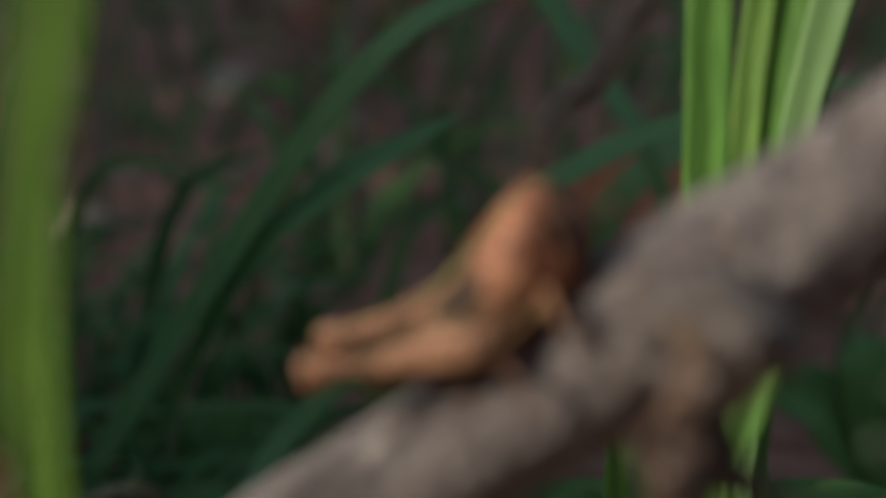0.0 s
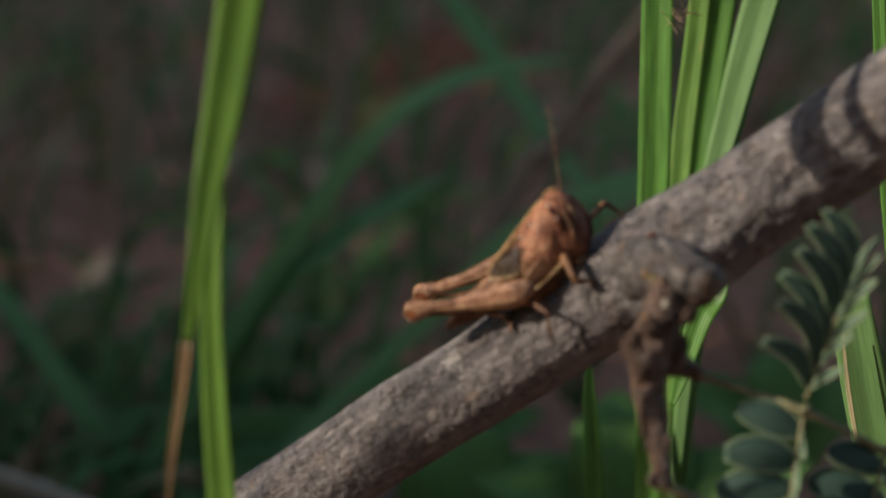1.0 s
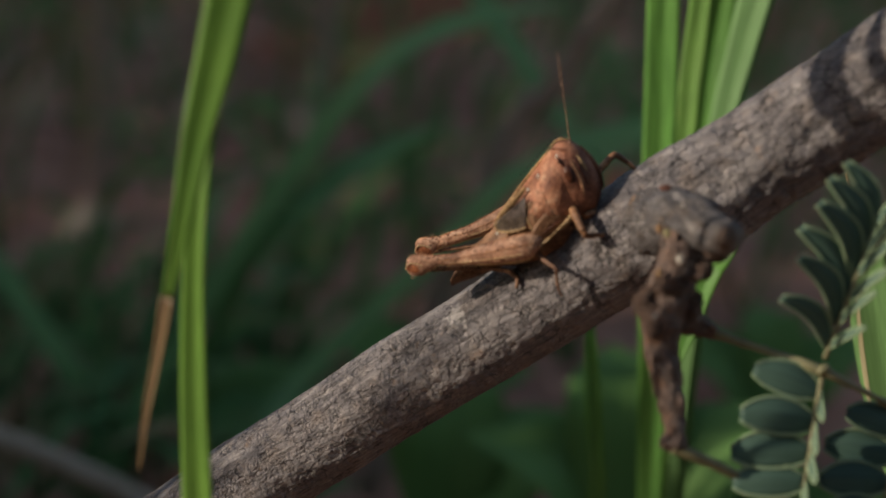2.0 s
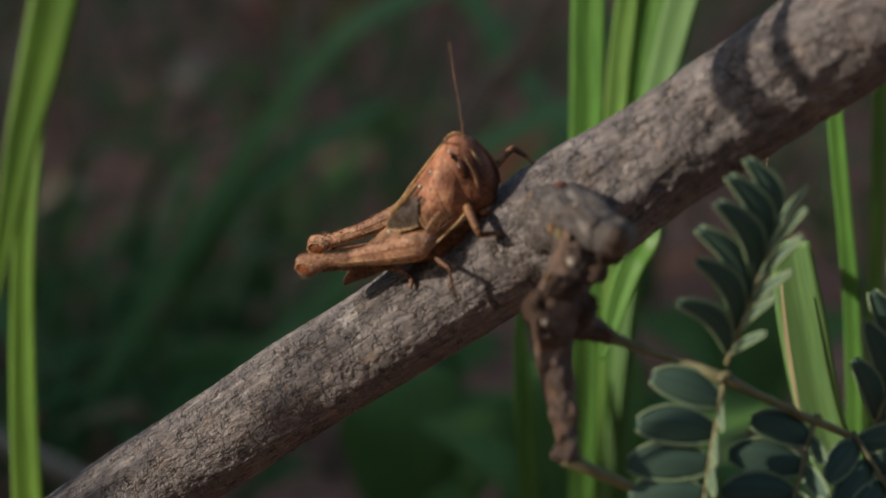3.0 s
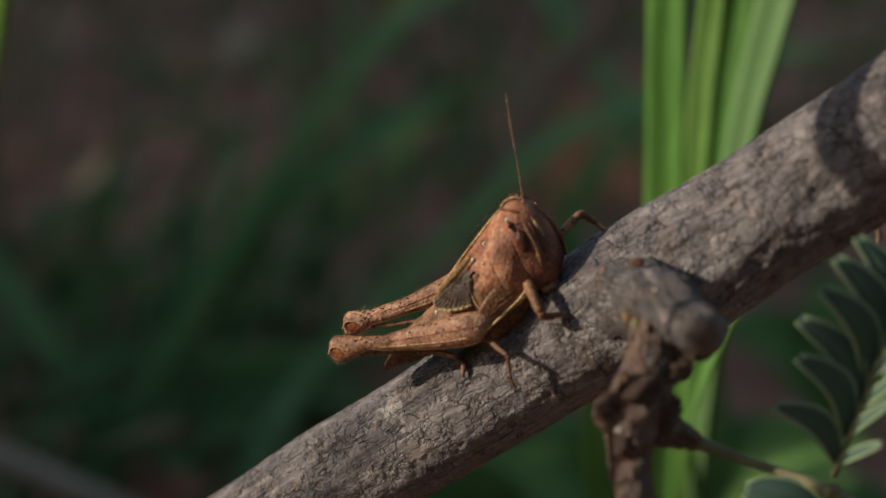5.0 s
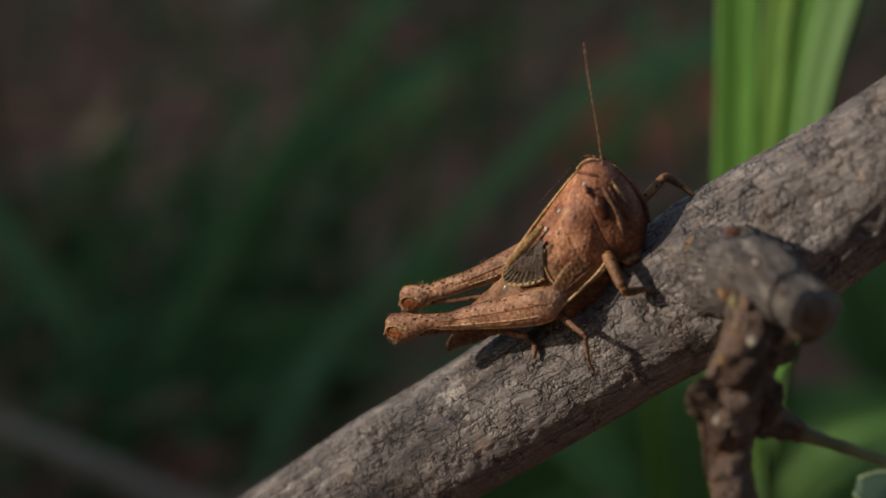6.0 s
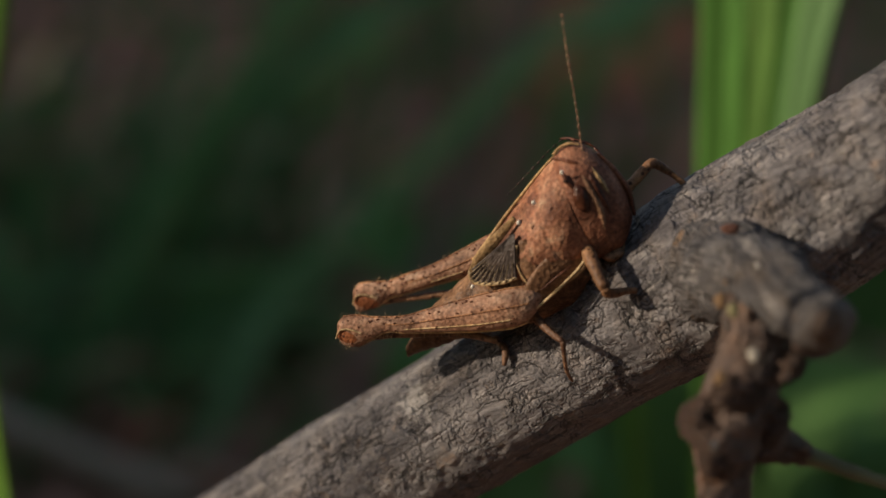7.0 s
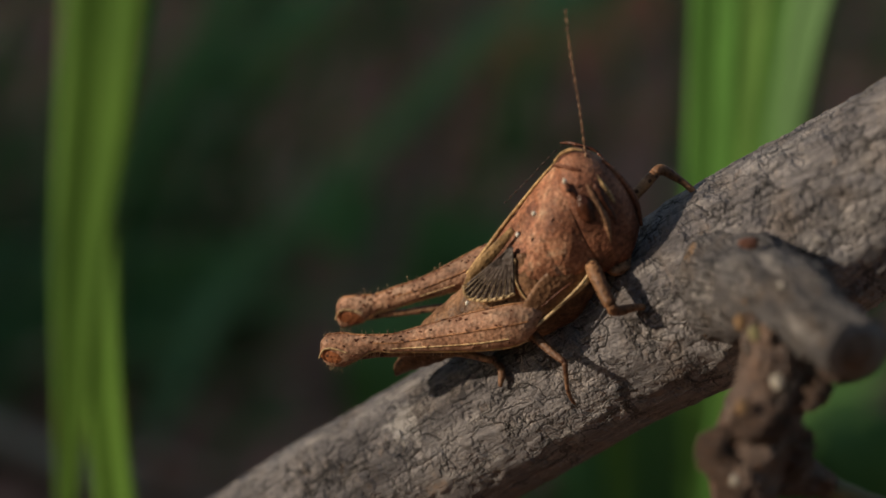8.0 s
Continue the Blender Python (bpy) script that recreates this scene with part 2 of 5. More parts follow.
PALE_RIM = cuticle_material("pale keel", [(0.38, 0.25, 0.12), (0.55, 0.42, 0.25)])
WING = cuticle_material("dark wing pad", [(0.08, 0.068, 0.062), (0.22, 0.185, 0.165)], rough=0.45)
DARK = cuticle_material("dark marking", [(0.06, 0.022, 0.014), (0.13, 0.048, 0.026)], rough=0.4)
WHITE_DOT = plain_material("pale speck", [(0.7, 0.66, 0.55), (0.8, 0.77, 0.68)], 2000, 0.5)
HAIR = plain_material("bristle", [(0.30, 0.20, 0.11), (0.42, 0.30, 0.18)], 2000, 0.5)

# ---------------------------------------------------------------- mesh helpers


def spline(points, n):
    """n places, evenly in the parameter, on a smooth curve through points of any dimension."""
    p = np.array(points, float)
    if len(p) == 2:
        return p[0] + (p[1] - p[0]) * np.linspace(0, 1, n)[:, None]
    q = np.vstack([2 * p[0] - p[1], p, 2 * p[-1] - p[-2]])
    s = np.linspace(0, len(p) - 1 - 1e-9, n)
    i = s.astype(int)
    t = (s - i)[:, None]
    a, b, c, d = q[i], q[i + 1], q[i + 2], q[i + 3]
    return 0.5 * (2 * b + (c - a) * t + (2 * a - 5 * b + 4 * c - d) * t ** 2 + (3 * b - a - 3 * c + d) * t ** 3)


def unit(v):
    return v / np.maximum(np.linalg.norm(v, axis=-1, keepdims=True), 1e-12)


def frames_along(c, up):
    t = unit(np.gradient(c, axis=0))
    side = unit(np.cross(t, np.array(up, float)))
    return t, side, np.cross(side, t)


def grid_mesh(name, rows, wrap, uv=None, smooth=True):
    """A mesh from rows of points [n, m, 3]; wrap closes each row on itself; end rows are capped where wrapped."""
    n, m, _ = rows.shape
    v = rows.reshape(-1, 3)
    w = m if wrap else m - 1
    i, j = np.meshgrid(np.arange(n - 1), np.arange(w), indexing="ij")
    k = (j + 1) % m
    f = np.stack([i * m + j, i * m + k, (i + 1) * m + k, (i + 1) * m + j], -1).reshape(-1, 4)
    faces = f.tolist()
    if wrap:
        faces += [list(range(m))[::-1], list(range((n - 1) * m, n * m))]
    me = bpy.data.meshes.new(name)
    me.from_pydata(v.tolist(), [], faces)
    me.polygons.foreach_set("use_smooth", [smooth] * len(me.polygons))
    if uv is not None:
        u = np.concatenate([uv, uv[:, :1] + (uv[:, 1:2] - uv[:, :1]) * m], 1) if wrap else uv
        kk = j + 1
        fu = np.stack([u[i, j], u[i, kk], u[i + 1, kk], u[i + 1, j]], -2).reshape(-1, 2)
        if wrap:
            fu = np.concatenate([fu, np.repeat(uv[:1, 0], m, 0), np.repeat(uv[-1:, 0], m, 0)])
        layer = me.uv_layers.new(name="UVMap")
        layer.data.foreach_set("uv", fu.astype(np.float32).ravel())
    me.update()
    return me


def tube(points, radii, n=24, m=12, up=(0, 0, 1), flat=1.0, bump=None, ends=True):
    """A closed tube of changing radius; flat squeezes it along up."""
    c = spline(points, n)
    r = spline(np.array(radii, float)[:, None], n)[:, 0]
    if ends:
        c = np.vstack([c[:1] - (c[1] - c[0]) / max(np.linalg.norm(c[1] - c[0]), 1e-9) * r[0] * .35, c, c[-1:] + (c[-1] - c[-2]) / max(np.linalg.norm(c[-1] - c[-2]), 1e-9) * r[-1] * .35])
        r = np.concatenate([[r[0] * .5], r, [r[-1] * .5]])
    t, s, u = frames_along(c, up)
    th = np.linspace(0, 2 * np.pi, m, endpoint=False)
    length = np.concatenate([[0], np.cumsum(np.linalg.norm(np.diff(c, axis=0), axis=1))])
    rr = np.repeat(r[:, None], m, 1)
    if bump is not None:
        rr = rr + bump(length[:, None] + 0 * th[None], th[None] + 0 * length[:, None], rr)
    rows = c[:, None] + s[:, None] * np.cos(th)[None, :, None] * rr[..., None] + u[:, None] * (np.sin(th) * flat)[None, :, None] * rr[..., None]
    uv = np.stack([np.repeat((th * r.mean() * 100)[None], len(c), 0), np.repeat(length[:, None] * 100, m, 1)], -1)
    return grid_mesh("tube", rows[:, ::-1], True, uv)


def blade(points, widths, n=40, normal=(0, -1, 0), fold=0.25, thick=0.00012, twist=0.0, wave=0.0, seed=0):
    """A leaf blade with a folded midrib, closed and slightly thick."""
    c = spline(points, n)
    w = np.maximum(spline(np.array(widths, float)[:, None], n)[:, 0], 1e-5) / 2
    t = unit(np.gradient(c, axis=0))
    nr = np.array(normal, float)[None] + 0 * c
    side = unit(np.cross(t, nr))
    nr = np.cross(side, t)
    a = radians(twist) * np.linspace(0, 1, n)[:, None]
    side, nr = side * np.cos(a) + nr * np.sin(a), nr * np.cos(a) - side * np.sin(a)
    s = np.array([-1, -0.66, -0.33, -0.05, 0.05, 0.33, 0.66, 1.0])
    ph = np.linspace(0, 9, n)[:, None] + seed
    lift = (np.abs(s)[None] * fold + wave * np.sin(ph * 2 + 2 * s[None]) * np.abs(s)[None]) * w[:, None]
    top = c[:, None] + side[:, None] * (s[None] * w[:, None])[..., None] + nr[:, None] * lift[..., None]
    edge = (1 - 0.7 * np.abs(s))[None, :, None]
    bot = top - nr[:, None] * thick * edge - nr[:, None] * 0.00002
    rows = np.concatenate([top, bot[:, ::-1]], 1)
    length = np.concatenate([[0], np.cumsum(np.linalg.norm(np.diff(c, axis=0), axis=1))]) * 100
    ss = np.concatenate([s, s[::-1]])
    uv = np.stack([ss[None] * w[:, None] * 100, np.repeat(length[:, None], 16, 1)], -1)
    return grid_mesh("blade", rows[:, ::-1], True, uv[:, ::-1])


def ellipsoid(centre, axes, n=18, m=24, bump=None):
    """axes: three vectors."""
    a = np.array(axes, float)
    ph = np.linspace(-np.pi / 2 + 0.03, np.pi / 2 - 0.03, n)
    th = np.linspace(0, 2 * np.pi, m, endpoint=False)
    k = np.ones((n, m)) if bump is None else bump(ph[:, None] + 0 * th, th[None] + 0 * ph[:, None])
    rows = np.array(centre, float) + k[..., None] * (np.sin(ph)[:, None, None] * a[0] + (np.cos(ph)[:, None] * np.cos(th))[..., None] * a[1]
                                                     + (np.cos(ph)[:, None] * np.sin(th))[..., None] * a[2])
    if np.linalg.det(a) < 0:
        rows = rows[:, ::-1]
    return grid_mesh("ellipsoid", rows, True, np.stack([th[None] + 0 * ph[:, None], ph[:, None] + 0 * th], -1))


def joined(name, meshes):
    """One mesh out of several."""
    vs, fs, uvs, off = [], [], [], 0
    for me in meshes:
        a = np.empty(len(me.vertices) * 3)
        me.vertices.foreach_get("co", a)
        vs.append(a.reshape(-1, 3))
        fs += [[x + off for x in p.vertices] for p in me.polygons]
        u = np.zeros(len(me.loops) * 2)
        if me.uv_layers:
            me.uv_layers[0].data.foreach_get("uv", u)
        uvs.append(u)
        off += len(me.vertices)
        bpy.data.meshes.remove(me)
    out = bpy.data.meshes.new(name)
    out.from_pydata(np.concatenate(vs).tolist(), [], fs)
    out.polygons.foreach_set("use_smooth", [True] * len(out.polygons))
    out.uv_layers.new(name="UVMap").data.foreach_set("uv", np.concatenate(uvs).astype(np.float32))
    out.update()
    return out


def part(name, me, material, parent=None, label=""):
    """Links a mesh as one object under a thing or a part."""
    me.name = name
    if not me.materials:
        me.materials.append(material)
    ob = new(name, me)
    ob.parent = parent
    if label:
        ob["label"] = label
    return ob


def thing(name, place, label, category, group="", kind=""):
    ob = new(name)
    ob.empty_display_size = 0.005
    ob.location = place
    return tagged(ob, label, category, group, kind)


def rel(points, place):
    return np.array(points, float) - np.array(place, float)


def wobble(seed, k, scale, octaves=3):
    """Smooth uneven relief for tubes."""
    def f(l, th, r):
        out = np.empty(l.shape)
        for i in range(l.shape[0]):
            for j in range(l.shape[1]):
                p = Vector((math.cos(th[i, j]) * r[i, j] * scale, math.sin(th[i, j]) * r[i, j] * scale, l[i, j] * scale + seed * 7.3))
                out[i, j] = noise.fractal(p, 1.0, 2.0, octaves)
        return out * k
    return f


# ---------------------------------------------------------------- ground
GROUND = -0.012


def ground():
    k = 150
    s = np.linspace(-1, 1, k)
    ax = np.sign(s) * (0.9 * np.abs(s) + 150 * np.abs(s) ** 9)
    x, y = np.meshgrid(ax, ax + 0.3, indexing="ij")
    z = np.empty_like(x)
    for i in range(k):
        for j in range(k):
            z[i, j] = noise.fractal(Vector((x[i, j] * 9, y[i, j] * 9, 0.4)), 1.0, 2.0, 4) * 0.006
    z += GROUND - 0.004
    me = grid_mesh("ground", np.stack([x, y, z], -1), False, np.stack([x, y], -1))
    me.materials.append(SOIL)
    return tagged(new("ground", me), "dark brown soil under plant litter, in shade", "ground", kind="structure")


ground()


def litter():
    """Crumbled leaf bits and stalks strewn over the soil."""
    rng = random.Random(4)
    bits = []
    for _ in range(1100):
        x, y = rng.uniform(-0.26, 0.26), rng.uniform(0.26, 1.0)
        a, l, w = rng.uniform(0, 6.28), rng.uniform(0.006, 0.03), rng.uniform(0.001, 0.007)
        z = GROUND + rng.uniform(-0.001, 0.006)
        d = np.array([math.cos(a), math.sin(a), rng.uniform(-0.15, 0.25)]) * l
        c = np.array([x, y, z])
        bits.append(blade([c - d / 2, c + (0, 0, rng.uniform(0, 0.004)), c + d / 2], [w * .3, w, w * .2], 6, (rng.uniform(-.4, .4), rng.uniform(-.4, .4), 1), rng.uniform(-.3, .5), 0.0003))
    ob = part("leaf_litter", joined("leaf_litter", bits), LITTER)
    tagged(ob, "crumbled brown dead leaves and stalks lying on soil", "litter", kind="stuff")


litter()

# ---------------------------------------------------------------- branch
AXIS_A, AXIS_B = np.array((-0.0219, 0.2000, 0.0531)), np.array((0.0345, 0.1892, 0.0958))
AXIS = (AXIS_B - AXIS_A) / np.linalg.norm(AXIS_B - AXIS_A)


def on_axis(x):
    return AXIS_A + (AXIS_B - AXIS_A) * (x - AXIS_A[0]) / (AXIS_B[0] - AXIS_A[0])


def bark_relief(l, th, r):
    """Plates split by cracks, long ridges and lumps."""
    out = np.zeros(l.shape)
    for i in range(l.shape[0]):
        for j in range(l.shape[1]):
            x, y, z = math.cos(th[i, j]) * r[i, j], math.sin(th[i, j]) * r[i, j], l[i, j]
            w = noise.noise(Vector((x * 420, y * 420, z * 420))) * 0.8
            w2 = noise.noise(Vector((x * 1100 + 5, y * 1100, z * 1100))) * 0.5
            d, _ = noise.voronoi(Vector((x * 480 + w + w2, y * 480 - w, z * 620 + w - w2)))
            keep = min(1.0, max(0.0, noise.noise(Vector((x * 260 + 9, y * 260, z * 200))) * 2.2 + 0.35))
            h = -0.00005 * keep * max(0.0, 1 - (d[1] - d[0]) / 0.10)
            d, _ = noise.voronoi(Vector((x * 900 + w, y * 900 + w2, z * 150 + w)))
            h -= 0.00006 * max(0.0, 1 - (d[1] - d[0]) / 0.2)
            h += 0.00016 * (0.5 - abs(noise.noise(Vector((x * 620, y * 620, z * 190 + w)))))
            h += 0.00004 * noise.noise(Vector((x * 2100, y * 2100, z * 1200)))
            h += 0.00036 * noise.noise(Vector((x * 130, y * 130, z * 80)))
            lumpy = min(1.0, max(0.25, (z - 0.140) / 0.012))
            h += 0.00042 * lumpy * (0.35 - abs(noise.noise(Vector((x * 460 + w * .6, y * 460, z * 280 + 3)))))
            out[i, j] = h
    return out


def branch():
    foot = on_axis(-0.104)
    ob = thing("branch", foot, "weathered grey-brown dead branch with cracked bark, leaning from ground", "branch")
    xs = np.concatenate([np.linspace(-0.104, -0.035, 25, endpoint=False), np.linspace(-0.035, 0.046, 680, endpoint=False), np.linspace(0.046, 0.22, 60)])
    c = np.array([on_axis(x) for x in xs])
    r = 0.00418 + 0.0006 * np.clip(xs + 0.02, 0, 0.06) / 0.05
    r = r + 0.0006 * np.exp(-((xs - 0.0150) / 0.0055) ** 2)
    m = 200
    th = np.linspace(0, 2 * np.pi, m, endpoint=False)
    side = unit(np.cross(AXIS, np.array((0, -1.0, 0))))      # seam on the far side
    out_dir = np.cross(AXIS, side)
    length = np.linalg.norm(c - c[0], axis=1)
    rr = np.repeat(r[:, None], m, 1)
    rr = rr + bark_relief(length[:, None] + 0 * th[None], th[None] + 0 * length[:, None], rr)
    rows = c[:, None] + (out_dir * np.cos(th)[:, None] + side * np.sin(th)[:, None])[None] * rr[..., None]
    uv = np.stack([np.repeat((th * 0.42)[None], len(c), 0), np.repeat(length[:, None] * 100, m, 1)], -1)
    part("limb", grid_mesh("limb", rel(rows, foot), True, uv), BARK, ob)
    # stub of a cut side shoot, pointing towards the light side
    pts = [(0.0135, 0.1935, 0.0800), (0.0144, 0.1885, 0.0822), (0.0160, 0.1830, 0.0838), (0.0172, 0.1792, 0.0840), (0.0182, 0.1766, 0.0841)]
    stub = part("cut_stub", tube(rel(pts, foot), [0.0038, 0.0029, 0.0022, 0.0017, 0.0015], 90, 80, bump=wobble(2, 0.00034, 800, 7), ends=False), BARK_STUB, ob, "smooth dark grey cut stub")
    tip = np.array(pts[-1])
    d = unit(np.array(pts[-1]) - np.array(pts[-2]))
    # a filled disc: its dark colour stands for the shade inside a hollow
    part("cut_face", tube(rel([tip - d * 0.0004, tip + d * 0.00006], foot), [0.0010, 0.0009], 4, 24, bump=wobble(9, 0.0003, 1200), ends=False), CUT_WOOD, stub, "dark cut end, its hollow put in as colour")
    # hanging twig: a knobbly joint under the stub, an elbow to one side, then a tapering shaft
    pts = [(0.0160, 0.1830, 0.0835), (0.0152, 0.1808, 0.0812), (0.0142, 0.1792, 0.0790), (0.0136, 0.1785, 0.0772), (0.0135, 0.1780, 0.0750), (0.0140, 0.1765, 0.0715), (0.0145, 0.1748, 0.0687), (0.0143, 0.1738, 0.0673)]
    twig = part("side_twig", tube(rel(pts, foot), [0.0021, 0.0019, 0.00185, 0.0018, 0.0015, 0.00122, 0.00092, 0.0011], 190, 72, up=(0, -1, 0), bump=wobble(5, 0.00026, 900, 7)), BARK_TWIG, ob, "dark lumpy hanging side twig")
    for c, ax, seed in (((0.0123, 0.1781, 0.0781), (0.0011, 0.0012, 0.0013), 1), ((0.0165, 0.1796, 0.0806), (0.0010, 0.0011, 0.0010), 2), ((0.0140, 0.1776, 0.0799), (0.0012, 0.0009, 0.0010), 3),
                        ((0.0156, 0.1788, 0.0778), (0.0011, 0.0011, 0.0013), 4), ((0.0128, 0.1772, 0.0764), (0.0007, 0.0008, 0.0010), 5), ((0.0178, 0.1786, 0.0824), (0.0009, 0.0010, 0.0008), 6)):
        lump = lambda ph, th, k=seed: 1 + .16 * np.sin(3 * th + 2 * ph + k * 2) + .12 * np.sin(7 * th - 4 * ph + k) + .06 * np.sin(13 * ph + 9 * th)
        part("knob", ellipsoid(rel(c, foot), [(ax[0], 0, ax[0] * .2), (0, ax[1], 0), (-ax[2] * .2, 0, ax[2])], 26, 36, lump), BARK_KNOB, twig, "rusty warty knob")
    part("thorn", tube(rel([(0.0150, 0.1793, 0.0764), (0.0166, 0.1799, 0.0758), (0.0184, 0.1804, 0.0748)], foot), [0.0014, 0.0010, 0.0005], 40, 30, bump=wobble(7, 0.0002, 1200, 5)), BARK_TWIG, twig, "dark thorn at the base of a green stalk")
    rng = random.Random(12)
    for q, r, mat, lab in (((0.0142, 0.18532, 0.08596), (0.0011, 0.0005), RED_SPECK, "rusty red fleck"), ((0.01328, 0.18099, 0.08366), (0.0006, 0.0008), ORANGE_LICHEN, "orange lichen speck"),
                           ((0.0138, 0.17982, 0.08361), (0.0006, 0.0007), YELLOW_LICHEN, "yellow-green lichen speck"), ((0.01293, 0.1772, 0.08101), (0.0007, 0.0009), ORANGE_LICHEN, "orange lichen speck"),
                           ((0.01466, 0.17781, 0.08202), (0.0006, 0.0007), PALE_LICHEN, "whitish lichen speck"), ((0.01265, 0.17623, 0.0776), (0.0005, 0.0006), PALE_LICHEN, "whitish lichen speck"),
                           ((0.01512, 0.18082, 0.08567), (0.0003, 0.0002), PALE_LICHEN, "whitish lichen speck")):
        k = rng.random() * 9
        me = ellipsoid(rel(q, foot), [(r[0] * .32, 0, r[1] * .12), (0, 0.00016, 0.00006), (-r[0] * .1, 0.0001, r[1] * .32)], 14, 20,
                       lambda ph, th, k=k: 1 + .35 * np.sin(2 * th + k) + .3 * np.sin(5 * th + 2 * ph + k))
        part("lichen_speck", me, mat, ob, lab)
    return ob


RED_SPECK = plain_material("rusty fleck", [(0.07, 0.03, 0.022), (0.13, 0.055, 0.036)], 1500, 0.8)
ORANGE_LICHEN = plain_material("orange lichen", [(0.07, 0.045, 0.033), (0.17, 0.10, 0.05), (0.21, 0.14, 0.075)], 1500, 0.85)
YELLOW_LICHEN = plain_material("yellow lichen", [(0.09, 0.08, 0.05), (0.20, 0.18, 0.085)], 1500, 0.85)
PALE_LICHEN = plain_material("pale lichen", [(0.20, 0.18, 0.15), (0.46, 0.42, 0.36)], 1800, 0.85)
branch()


# ---------------------------------------------------------------- grasshopper
LAT = np.array((0.196, 0.981, 0.0))                          # towards its far side


def loft(stations, n, m, power=0.85, keel=0.0, bump=None, shrink=0.96):
    """A closed skin over stations of (upper point, lower point, half width), in mm; power under 1 squares the sides, keel sharpens the top."""
    st = np.array([[*u, *l, w] for u, l, w in stations], float)
    c = spline(st, n)
    up, lo, w = c[:, :3], c[:, 3:6], np.maximum(c[:, 6], 0.05)
    mid, half = (up + lo) / 2, (up - lo) / 2 * shrink
    th = np.linspace(0, 2 * np.pi, m, endpoint=False)
    cs = np.sign(np.cos(th)) * np.abs(np.cos(th)) ** power
    sn = np.sign(np.sin(th)) * np.abs(np.sin(th)) ** (1.0)
    cs = cs * (1 - keel * np.clip(sn, 0, 1) ** 2)
    k = np.ones((n, m)) if bump is None else bump(np.linspace(0, 1, n)[:, None] + 0 * th, th[None] + np.zeros((n, 1)))
    rows = mid[:, None] + (half[:, None] * sn[None, :, None] + LAT * (w[:, None] * cs[None])[..., None]) * k[..., None]
    first, last = rows[:1].mean(1, keepdims=True), rows[-1:].mean(1, keepdims=True)
    rows = np.concatenate([first + (rows[:1] - first) * 0.3, rows, last + (rows[-1:] - last) * 0.3])
    uv = np.stack([np.repeat(th[None], n + 2, 0), np.repeat(np.linspace(0, 1, n + 2)[:, None], m, 1)], -1)
    me = grid_mesh("loft", rows * 0.001, True, uv)
    bm = bmesh.new()
    bm.from_mesh(me)
    bmesh.ops.recalc_face_normals(bm, faces=bm.faces)
    bm.to_mesh(me)
    bm.free()
    return me


def grain(seed, k, scale):
    """Uneven shell relief for lofts."""
    def f(s, th):
        out = np.empty(s.shape)
        for i in range(s.shape[0]):
            for j in range(s.shape[1]):
                out[i, j] = noise.fractal(Vector((math.cos(th[i, j]) * scale, math.sin(th[i, j]) * scale, s[i, j] * scale * 2 + seed)), 1.0, 2.0, 4)
        return 1 + k * out
    return f


